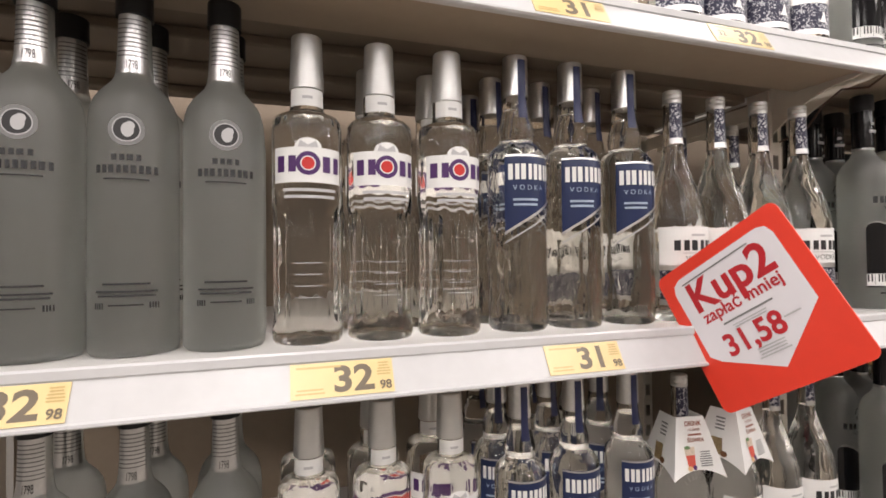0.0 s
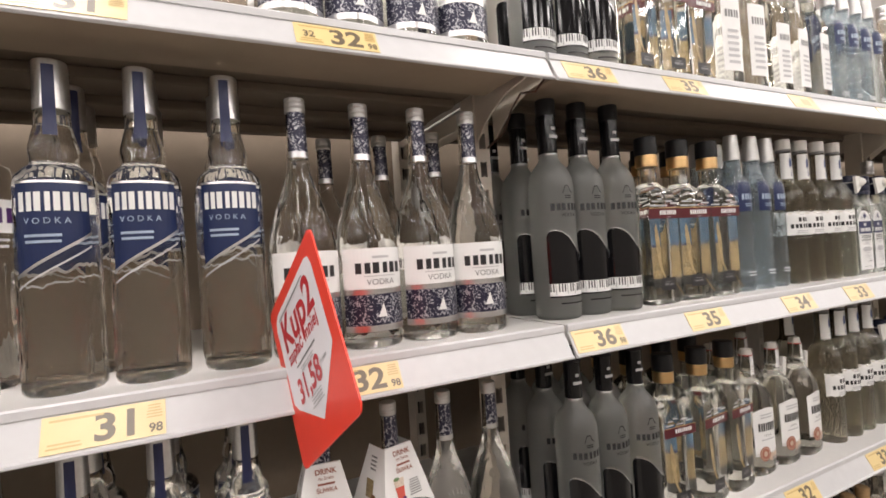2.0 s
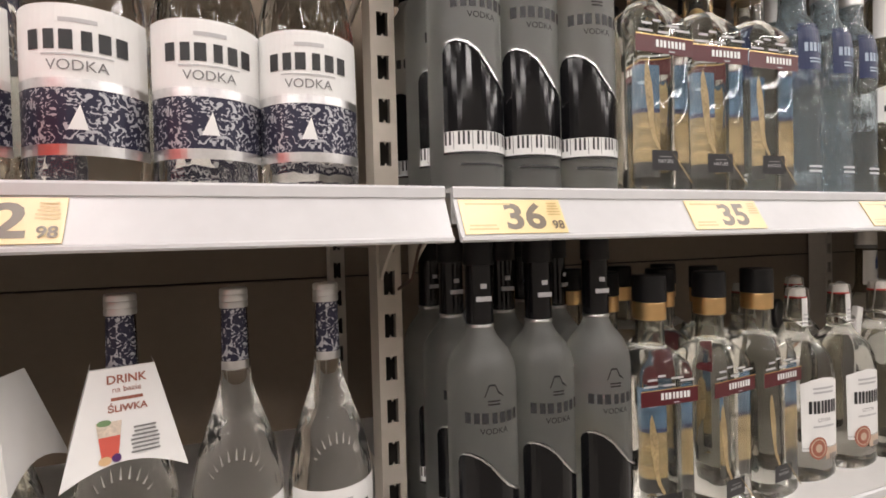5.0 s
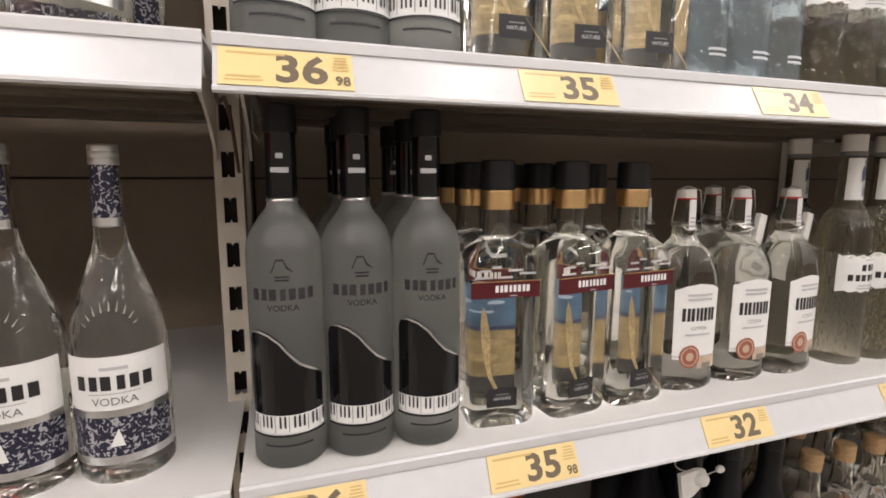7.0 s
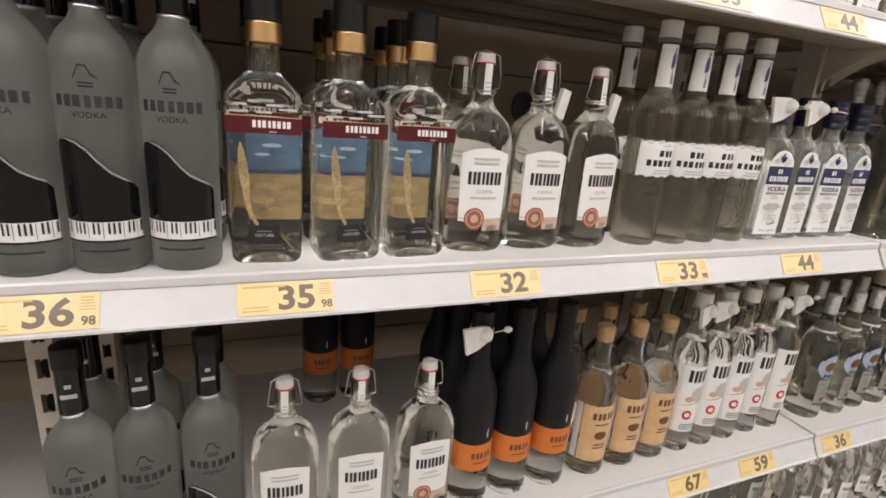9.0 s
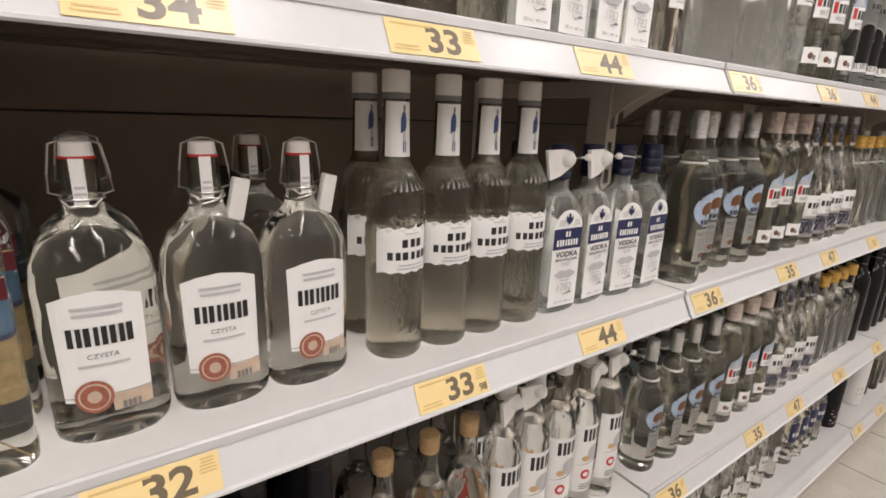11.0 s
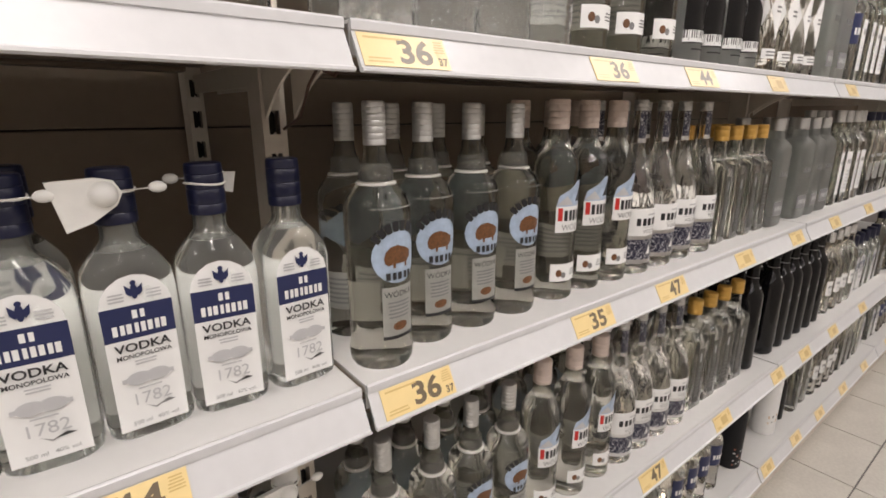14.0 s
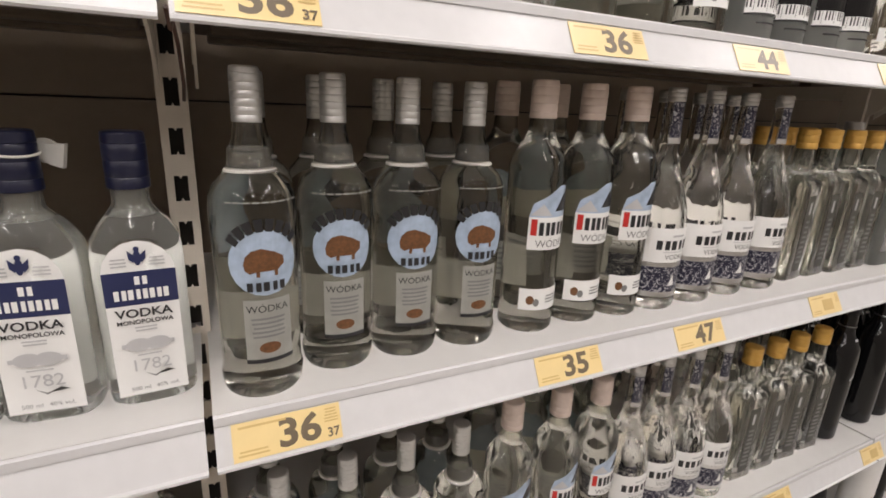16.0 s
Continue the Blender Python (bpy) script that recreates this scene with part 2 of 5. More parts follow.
class Build:
    """Collects boxes, lofts and tubes into one mesh."""

    def __init__(self):
        self.v, self.f, self.i = [], [], []

    def box(self, x0, y0, z0, x1, y1, z1, k=0, bevel=0.0):
        bm = bmesh.new()
        bmesh.ops.create_cube(bm, size=1.0)
        for w in bm.verts:
            w.co = Vector(((x0 + x1) / 2 + w.co.x * (x1 - x0), (y0 + y1) / 2 + w.co.y * (y1 - y0), (z0 + z1) / 2 + w.co.z * (z1 - z0)))
        if bevel:
            bmesh.ops.bevel(bm, geom=bm.edges[:], offset=bevel, segments=2, affect="EDGES", profile=0.5)
        self.add_bm(bm, k)
        return self

    def add_bm(self, bm, k=0):
        base = len(self.v)
        bm.verts.index_update()
        self.v += [tuple(w.co) for w in bm.verts]
        for f in bm.faces:
            self.f.append([base + w.index for w in f.verts])
            self.i.append(k)
        bm.free()

    def loft(self, rings, seg=32, k=0, c=(0, 0), close=True, flute=None):
        """rings: (z, rx, ry, power) from one end to the other."""
        base = len(self.v)
        for z, rx, ry, p in rings:
            for j in range(seg):
                a = 2 * math.pi * (j + 0.5) / seg
                ca, sa = math.cos(a), math.sin(a)
                g = 1.0
                if flute and flute[2] < z < flute[3]:
                    g = 1 - flute[1] * abs(math.sin(a * flute[0] / 2))
                self.v.append((c[0] + g * rx * math.copysign(abs(ca) ** (2 / p), ca), c[1] + g * ry * math.copysign(abs(sa) ** (2 / p), sa), z))
        for r in range(len(rings) - 1):
            for j in range(seg):
                a, b = base + r * seg + j, base + r * seg + (j + 1) % seg
                self.f.append([a, b, b + seg, a + seg])
                self.i.append(k)
        if close:
            self.f.append([base + j for j in reversed(range(seg))])
            self.f.append([base + (len(rings) - 1) * seg + j for j in range(seg)])
            self.i += [k, k]
        return self

    def tube(self, pts, r=0.001, seg=6, k=0):
        base = len(self.v)
        pts = [Vector(p) for p in pts]
        for n, p in enumerate(pts):
            d = (pts[min(n + 1, len(pts) - 1)] - pts[max(n - 1, 0)]).normalized()
            q = d.to_track_quat("Z", "Y")
            for j in range(seg):
                a = 2 * math.pi * j / seg
                self.v.append(tuple(p + q @ Vector((r * math.cos(a), r * math.sin(a), 0))))
        for n in range(len(pts) - 1):
            for j in range(seg):
                a, b = base + n * seg + j, base + n * seg + (j + 1) % seg
                self.f.append([a, b, b + seg, a + seg])
                self.i.append(k)
        self.f.append([base + j for j in reversed(range(seg))])
        self.f.append([base + (len(pts) - 1) * seg + j for j in range(seg)])
        self.i += [k, k]
        return self

    def prism(self, outline, y0, y1, k=0, axis="x"):
        """An outline in (y, z) drawn along x from y0 to y1, or in (x, z) along y."""
        base, n = len(self.v), len(outline)
        for e in (y0, y1):
            for a, b in outline:
                self.v.append((e, a, b) if axis == "x" else (a, e, b))
        for j in range(n):
            self.f.append([base + j, base + (j + 1) % n, base + n + (j + 1) % n, base + n + j])
            self.i.append(k)
        self.f.append([base + j for j in reversed(range(n))])
        self.f.append([base + n + j for j in range(n)])
        self.i += [k, k]
        return self

    def scaled(self, s):
        self.v = [(x * s, y * s, z * s) for x, y, z in self.v]
        return self

    def mesh(self, name, *mats, smooth=False):
        me = mesh_from(name, self.v, self.f, mats, self.i, smooth)
        bm = bmesh.new()
        bm.from_mesh(me)
        bmesh.ops.recalc_face_normals(bm, faces=bm.faces[:])
        bm.to_mesh(me)
        bm.free()
        return me


TEXTS = {}


def text_shape(body, size, wide=1.0, heavy=0.0):
    """Vertices and faces of a line of text, centred, lying in x and y."""
    if (body, size, wide, heavy) not in TEXTS:
        cu = bpy.data.curves.new("writing", "FONT")
        cu.body, cu.size, cu.align_x, cu.align_y, cu.resolution_u = body, size, "CENTER", "CENTER", 3
        cu.offset = heavy * size
        ob = bpy.data.objects.new("writing", cu)
        scene.collection.objects.link(ob)
        me = bpy.data.meshes.new_from_object(ob)
        TEXTS[body, size, wide, heavy] = [(v.co[0] * wide, v.co[1]) for v in me.vertices], [list(p.vertices) for p in me.polygons]
        bpy.data.objects.remove(ob)
        bpy.data.meshes.remove(me)
        bpy.data.curves.remove(cu)
    return TEXTS[body, size, wide, heavy]


def oval(u, v, ru, rv, n=20):
    return [(u + ru * math.cos(2 * math.pi * k / n), v + rv * math.sin(2 * math.pi * k / n)) for k in range(n)]


def rect(u0, v0, u1, v1):
    return [(u0, v0), (u1, v0), (u1, v1), (u0, v1)]


def marks_to_shapes(marks):
    """Turns printed marks into (material, outline) and (material, text) pieces, bottom layer first."""
    rnd = random.Random(4)
    out = []
    for mk in marks:
        kind, m, a = mk[0], mk[1], mk[2:]
        if kind == "r":
            out.append((m, rect(*a), None))
        elif kind == "e":
            out.append((m, oval(*a), None))
        elif kind == "p":
            out.append((m, a[0], None))
        elif kind == "t":
            out.append((m, None, a))
        elif kind == "b":
            u0, v0, u1, v1, n = a
            w = (u1 - u0) / n
            for k in range(n):
                g = w * (0.12, 0.20, 0.09, 0.26, 0.15)[k % 5]
                out.append((m, rect(u0 + k * w + g, v0, u0 + (k + 1) * w - 0.17 * w, v1 - 0.06 * (v1 - v0)), None))
        elif kind == "l":
            u0, v0, u1, v1, n = a
            h = (v1 - v0) / n
            for k in range(n):
                e = rnd.uniform(0, 0.15) * (u1 - u0)
                out.append((m, rect(u0 + e, v0 + k * h + 0.25 * h, u1 - e, v0 + k * h + 0.7 * h), None))
    return out


def wrap_mesh(name, marks, place, step, off0, layer=0.00006):
    """A mesh of printed marks laid onto a surface: place(u, v, off) gives the point."""
    mats, verts, faces, idx = [], [], [], []
    for n, (m, outline, txt) in enumerate(marks_to_shapes(marks)):
        if m not in mats:
            mats.append(m)
        k, off = mats.index(m), off0 + layer * min(n, 30)
        base = len(verts)
        if outline:
            bm = bmesh.new()
            bm.faces.new([bm.verts.new((u, v, 0)) for u, v in outline])
            us, vs = [p[0] for p in outline], [p[1] for p in outline]
            for ax, lo, hi, st in ((0, min(us), max(us), step), (1, min(vs), max(vs), 0.012)):
                if step > 0 and hi - lo > st * 1.2:
                    c = int((hi - lo) / st) + 1
                    for q in range(1, c):
                        co = lo + (hi - lo) * q / c
                        bmesh.ops.bisect_plane(bm, geom=bm.verts[:] + bm.edges[:] + bm.faces[:], plane_co=(co, co, 0), plane_no=(1, 0, 0) if ax == 0 else (0, 1, 0))
            bm.verts.index_update()
            verts += [place(w.co.x, w.co.y, off) for w in bm.verts]
            faces += [[base + w.index for w in f.verts] for f in bm.faces]
            idx += [k] * len(bm.faces)
            bm.free()
        else:
            body, u, v, size = txt[:4]
            tv, tf = text_shape(body, size, *txt[4:])
            verts += [place(u + a, v + b, off) for a, b in tv]
            faces += [[base + q for q in f] for f in tf]
            idx += [k] * len(tf)
    return mesh_from(name, verts, faces, mats, idx)


def interp(rings, z, col):
    for a, b in zip(rings, rings[1:]):
        if a[0] <= z <= b[0] and b[0] > a[0]:
            f = (z - a[0]) / (b[0] - a[0])
            return a[col] + f * (b[col] - a[col])
    return rings[-1][col] if z > rings[-1][0] else rings[0][col]


# ---- bottles ----
def round_rings(*pts):
    return [(z, r, r, 2.0) for z, r in pts]


def build_bottle(spec, label, s=1.0, group=""):
    """One bottle: glass body filled to the neck, cap, labels with print."""
    rings = spec["rings"]
    holder = thing(spec.get("name", "vodka_bottle"), label, "bottle", group)
    top = rings[-1]
    fill = spec.get("fill", 0.72) * top[0]
    wall = 0.0028
    inner = [(z, max(rx - wall, 0.002), max(ry - wall, 0.002), p) for z, rx, ry, p in reversed(rings) if z > fill]
    fx, fy, fp = interp(rings, fill, 1), interp(rings, fill, 2), interp(rings, fill, 3)
    shell = list(rings)
    if spec.get("glass", GLASS) in CLEAR_GLASSES:
        r0 = rings[0]
        shell = [(0.010, r0[1] * 0.15, r0[2] * 0.15, 2.0), (0.0092, r0[1] * 0.45, r0[2] * 0.45, r0[3]), (0.0062, r0[1] * 0.75, r0[2] * 0.75, r0[3]), (0.0016, r0[1] * 0.93, r0[2] * 0.93, r0[3])] + shell
    if not spec.get("solid"):
        shell += [(top[0], top[1] - wall, top[2] - wall, top[3])] + inner[1:] + [(fill, fx - wall, fy - wall, fp), (fill - 0.0005, (fx - wall) * 0.6, (fy - wall) * 0.6, fp)]
    body = part(spec.get("body_name", "glass_body"), Build().loft(shell, spec.get("seg", 36), flute=spec.get("flute")).scaled(s).mesh("glass_body", spec.get("glass", GLASS), smooth=True), holder, spec.get("body_label", ""))
    body.visible_shadow = spec.get("glass", GLASS) not in CLEAR_GLASSES or spec.get("dense", False)
    flat = spec.get("flat", False)
    rad = spec.get("R", max(r[1] for r in rings))

    def place(u, v, off):
        if flat:
            ry = interp(rings, v, 2)
            if spec.get("oval"):
                rx = interp(rings, v, 1)
                pw = interp(rings, v, 3)
                ry *= max(0.0, 1 - abs(u / rx) ** pw) ** (1 / pw)
            return (s * u, -s * ry - off, s * v)
        r = interp(rings, v, 1) * s + off
        a = u / rad
        return (r * math.sin(a), -r * math.cos(a), s * v)

    step = 0.0045 if not flat or spec.get("oval") else 0
    for cname, cm, crings, clabel in spec.get("caps", ()):
        part(cname, Build().loft(crings, 28).scaled(s).mesh(cname, cm, smooth=True), holder, clabel)
    def place_back(u, v, off):
        p = place(u, v, 0.0)
        return (p[0], -p[1] + 0.0012 - off, p[2])

    for lname, sheet, marks, llabel in spec.get("labels", ()):
        lay = place_back if flat and lname == "back_label" else place
        lab = part(lname, wrap_mesh(lname, sheet, lay, step, 0.0004, 0.0), holder, llabel)
        if marks:
            tagged(part("print", wrap_mesh("print", marks, lay, step, 0.0007), lab), kind="stuff")
    if spec.get("marks"):
        tagged(part("print", wrap_mesh("print", spec["marks"], place, step, 0.0005), holder), kind="stuff")
    for ename, em, fn in spec.get("extra", ()):
        part(ename, fn().scaled(s).mesh(ename, em, smooth=True), holder)
    return holder


def cap(z0, z1, r0, r1, ribs=0):
    rr = [(z0, r0 - 0.0006, r0 - 0.0006, 2.0), (z0 + 0.0006, r0, r0, 2.0), (z0 + 0.0014, r0, r0, 2.0)]
    for k in range(ribs):
        z = z0 + 0.003 + (z1 - z0 - 0.006) * (k + 0.5) / ribs
        rr += [(z - 0.0009, r0, r0, 2.0), (z, r0 - 0.0006, r0 - 0.0006, 2.0), (z + 0.0009, r0, r0, 2.0)]
    return rr + [(z1 - 0.0026, r1, r1, 2.0), (z1 - 0.0016, r1, r1, 2.0), (z1 - 0.0004, r1 - 0.0009, r1 - 0.0009, 2.0), (z1, r1 - 0.0022, r1 - 0.0022, 2.0)]


def foot(r, lift=0.004):
    return [(0.0, r - 0.006), (0.0008, r - 0.003), (lift, r - 0.0005), (lift + 0.004, r)]


# tall frosted bottle, silver neck sleeve, black cap
TALL_FROST = dict(glass=FROST, solid=True, body_label="frosted grey glass", R=0.0395,
    rings=round_rings(*foot(0.0395), (0.222, 0.0395), (0.236, 0.0382), (0.247, 0.0350), (0.255, 0.0302), (0.262, 0.0242), (0.267, 0.0200), (0.273, 0.0174), (0.282, 0.0160), (0.300, 0.0150), (0.335, 0.0142)),
    caps=[("cap", BLACKCAP, cap(0.333, 0.360, 0.0168, 0.0165), "black cap")],
    labels=[("neck_sleeve", [("r", SILVER, -0.039, 0.274, 0.039, 0.334)],
             [("r", GREYINK, -0.036, 0.286 + 0.0045 * k, 0.036, 0.2872 + 0.0045 * k) for k in range(1, 10)] + [("t", INK, "1798", 0, 0.2815, 0.013)], "ribbed silver neck sleeve")],
    marks=[("e", GREYINK, 0, 0.213, 0.0155, 0.0155), ("e", PALEINK, 0, 0.213, 0.0118, 0.0118), ("e", SMOKEINK, 0, 0.213, 0.0108, 0.0108), ("e", PALEINK, 0.001, 0.2125, 0.0052, 0.0068), ("e", PALEINK, 0.003, 0.2165, 0.004, 0.004),
           ("b", SMOKEINK, -0.013, 0.184, 0.013, 0.190, 4), ("b", SMOKEINK, -0.027, 0.172, 0.027, 0.180, 9), ("l", SMOKEINK, -0.02, 0.165, 0.02, 0.168, 1),
           ("l", SMOKEINK, -0.020, 0.067, 0.020, 0.071, 1), ("l", SMOKEINK, -0.027, 0.056, 0.027, 0.064, 2), ("b", SMOKEINK, -0.027, 0.046, -0.018, 0.052, 4), ("b", SMOKEINK, 0.018, 0.046, 0.027, 0.052, 4), ("l", SMOKEINK, -0.014, 0.048, 0.014, 0.051, 1)])

# clear bottle with a satin silver cap and a white and purple band
BAND = dict(R=0.0375, fill=0.88, seg=72, flute=(12, 0.10, 0.02, 0.145),
    rings=round_rings(*foot(0.0375), (0.016, 0.0375), (0.024, 0.0372), (0.060, 0.0372), (0.100, 0.0372), (0.140, 0.0374), (0.150, 0.0375), (0.232, 0.0375), (0.240, 0.0365), (0.2455, 0.0325), (0.249, 0.025), (0.252, 0.0195), (0.256, 0.018), (0.281, 0.0178)),
    caps=[("cap", SILVERCAP, cap(0.276, 0.336, 0.0187, 0.0165), "satin silver cap")],
    labels=[("neck_label", [("r", PAPER, -0.045, 0.256, 0.045, 0.275)], [("l", PALEINK, -0.012, 0.262, 0.012, 0.269, 1)], ""),
            ("label", [("r", PAPER, -0.040, 0.170, 0.040, 0.207), ("e", PAPER, 0, 0.207, 0.014, 0.010)],
             [("b", PURPLE, -0.036, 0.181, -0.010, 0.199, 2), ("e", PURPLE, 0, 0.190, 0.0125, 0.0125), ("e", PAPER, 0, 0.190, 0.0078, 0.0078), ("e", REDINK, 0, 0.190, 0.0066, 0.0066), ("b", PURPLE, 0.0135, 0.181, 0.038, 0.199, 2), ("p", PALEINK, [(-0.010, 0.207), (-0.008, 0.214), (0, 0.209), (0.008, 0.214), (0.010, 0.207)])], "white band label with purple and red print")],
    marks=[("l", PALEINK, -0.028, 0.152, 0.032, 0.166, 2)] + [("r", PALEINK, -0.014, 0.050 + 0.012 * k, 0.014, 0.0508 + 0.012 * k) for k in range(4)])

def seal_strip():
    b = Build()
    for n in range(7):
        a = -0.33 + 0.11 * n
        for z, r in ((0.262, 0.0200), (0.289, 0.0168), (0.2905, 0.0172), (0.336, 0.0164)):
            b.v.append((r * math.sin(a), -r * math.cos(a), z))
    for n in range(6):
        for k in range(3):
            q = 4 * n + k
            b.f.append([q, q + 4, q + 5, q + 1])
            b.i.append(0)
    return b


# clear bottle with a slanted blue label
SLANT = dict(R=0.037, fill=0.93,
    rings=round_rings(*foot(0.037), (0.120, 0.037), (0.212, 0.0365), (0.221, 0.0345), (0.229, 0.0275), (0.233, 0.0225), (0.237, 0.0212), (0.250, 0.0225), (0.262, 0.0195), (0.275, 0.0165), (0.296, 0.0152)),
    caps=[("cap", SILVER, cap(0.291, 0.343, 0.0165, 0.0155), "bright silver cap")],
    labels=[("label", [("p", BLUE, [(-0.034, 0.118), (0.034, 0.160), (0.034, 0.214), (-0.034, 0.214)])],
             [("r", SILVER, -0.034, 0.211, 0.034, 0.2135), ("b", PAPER, -0.030, 0.183, 0.032, 0.203, 8), ("t", ICE, "V O D K A", -0.004, 0.173, 0.0085), ("l", ICE, -0.024, 0.150, 0.008, 0.162, 2), ("p", SILVER, [(-0.034, 0.1165), (0.034, 0.1585), (0.034, 0.162), (-0.034, 0.120)])], "royal blue label with white print")],
    marks=[("p", PALEINK, [(-0.034, 0.106), (0.034, 0.146), (0.034, 0.148), (-0.034, 0.108)])],
    extra=[("seal_strip", NAVY, seal_strip)])

# sloping-shouldered bottle with a white label over floral foil
STORK = dict(R=0.0375, fill=0.80,
    rings=round_rings(*foot(0.0375), (0.108, 0.0375), (0.123, 0.0366), (0.138, 0.0340), (0.154, 0.0297), (0.170, 0.0243), (0.185, 0.0191), (0.197, 0.0150), (0.208, 0.0125), (0.222, 0.0116), (0.272, 0.0104)),
    caps=[("cap", SILVERCAP, cap(0.270, 0.287, 0.0114, 0.0112, 2), "pale silver cap")],
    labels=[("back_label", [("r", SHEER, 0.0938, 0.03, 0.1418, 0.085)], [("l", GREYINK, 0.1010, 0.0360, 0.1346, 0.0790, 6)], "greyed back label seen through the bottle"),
            ("neck_sleeve", [("r", FOILPATTERN, -0.040, 0.226, 0.040, 0.270)], [("r", SILVER, -0.040, 0.219, 0.040, 0.226)], "navy and silver floral neck foil"),
            ("label", [("r", PAPER, -0.046, 0.068, 0.046, 0.114)],
             [("l", PALEINK, -0.010, 0.101, 0.012, 0.107, 1), ("b", INK, -0.030, 0.0855, 0.030, 0.0985, 6), ("l", PALEINK, -0.020, 0.0815, 0.020, 0.0835, 1), ("t", GREYINK, "VODKA", 0, 0.0755, 0.0095)], "white paper label"),
            ("floral_band", [("r", FOILPATTERN, -0.046, 0.026, 0.046, 0.062)], [("r", SILVER, -0.046, 0.020, 0.046, 0.027), ("r", SILVER, -0.046, 0.062, 0.046, 0.068), ("p", PAPER, [(-0.006, 0.036), (0.005, 0.036), (0.001, 0.052)])], "floral silver and navy band")],
    marks=[("p", EMBOSS_GLINT, [(0.020 * math.cos(a) - 0.0008, 0.135 + 0.016 * math.sin(a)), (0.020 * math.cos(a) + 0.0008, 0.135 + 0.016 * math.sin(a)), (0.027 * math.cos(a), 0.137 + 0.024 * math.sin(a))]) for a in [0.25 + 0.33 * q for q in range(9)]])

# frosted bottle with a grand-piano shaped black label
PIANO_TOP = [(-0.0360, 0.052), (0.0360, 0.052), (0.0360, 0.079), (0.0353, 0.084), (0.0310, 0.089), (0.0223, 0.093), (0.0124, 0.099), (0.0037, 0.109), (-0.0037, 0.119), (-0.0124, 0.126), (-0.0211, 0.129), (-0.0285, 0.1285), (-0.0335, 0.125), (-0.0360, 0.119)]
PIANO = dict(glass=FROST, solid=True, body_label="frosted grey glass", R=0.0335,
    rings=round_rings(*foot(0.0335), (0.188, 0.0335), (0.197, 0.0331), (0.204, 0.0319), (0.211, 0.0294), (0.2175, 0.0260), (0.2225, 0.0222), (0.227, 0.0182), (0.231, 0.0155), (0.236, 0.0136), (0.241, 0.0126), (0.300, 0.0120)),
    caps=[("neck_sleeve", BLACK, cap(0.242, 0.306, 0.0136, 0.0133), "black gloss neck sleeve"), ("cap", BLACKCAP, cap(0.298, 0.323, 0.0150, 0.0147), "black cap"), ("neck_ring", SILVER, cap(0.2385, 0.2425, 0.0138, 0.0138), "silver ring")],
    labels=[("label", [("p", BLACK, PIANO_TOP), ("r", PAPER, -0.036, 0.034, 0.036, 0.052)],
             [("r", PAPER, -0.036, 0.0345, 0.036, 0.0515)] + [("r", INK, -0.0352 + 0.004 * k, 0.0405 if k % 7 not in (2, 6) else 0.0365, -0.0334 + 0.004 * k if k % 7 not in (2, 6) else -0.0347 + 0.004 * k, 0.0515) for k in range(18)] + [("r", INK, -0.036, 0.0325, 0.036, 0.0345)] + [("p", SILVER, [PIANO_TOP[q], PIANO_TOP[q + 1], (PIANO_TOP[q + 1][0] - 0.0011, PIANO_TOP[q + 1][1] - 0.0016), (PIANO_TOP[q][0] - 0.0011, PIANO_TOP[q][1] - 0.0016)]) for q in range(3, 12)], "black piano-shaped label with a white keyboard")],
    marks=[("b", SMOKEINK, -0.028, 0.156, 0.028, 0.1665, 7), ("t", SMOKEINK, "VODKA", 0, 0.149, 0.0075), ("p", SMOKEINK, [(-0.009, 0.180), (-0.008, 0.180), (-0.004, 0.190), (0.001, 0.190), (0.004, 0.183), (0.009, 0.180), (0.009, 0.181), (0.0045, 0.185), (0.0015, 0.1915), (-0.0045, 0.1915)]), ("l", SMOKEINK, -0.006, 0.172, 0.006, 0.178, 2), ("l", SMOKEINK, -0.024, 0.022, 0.024, 0.026, 1)],
    extra=[("neck_print", PALEINK, lambda: Build().box(-0.0075, -0.0140, 0.264, 0.0075, -0.0126, 0.2685).box(-0.003, -0.0139, 0.276, 0.003, -0.0126, 0.2805))])

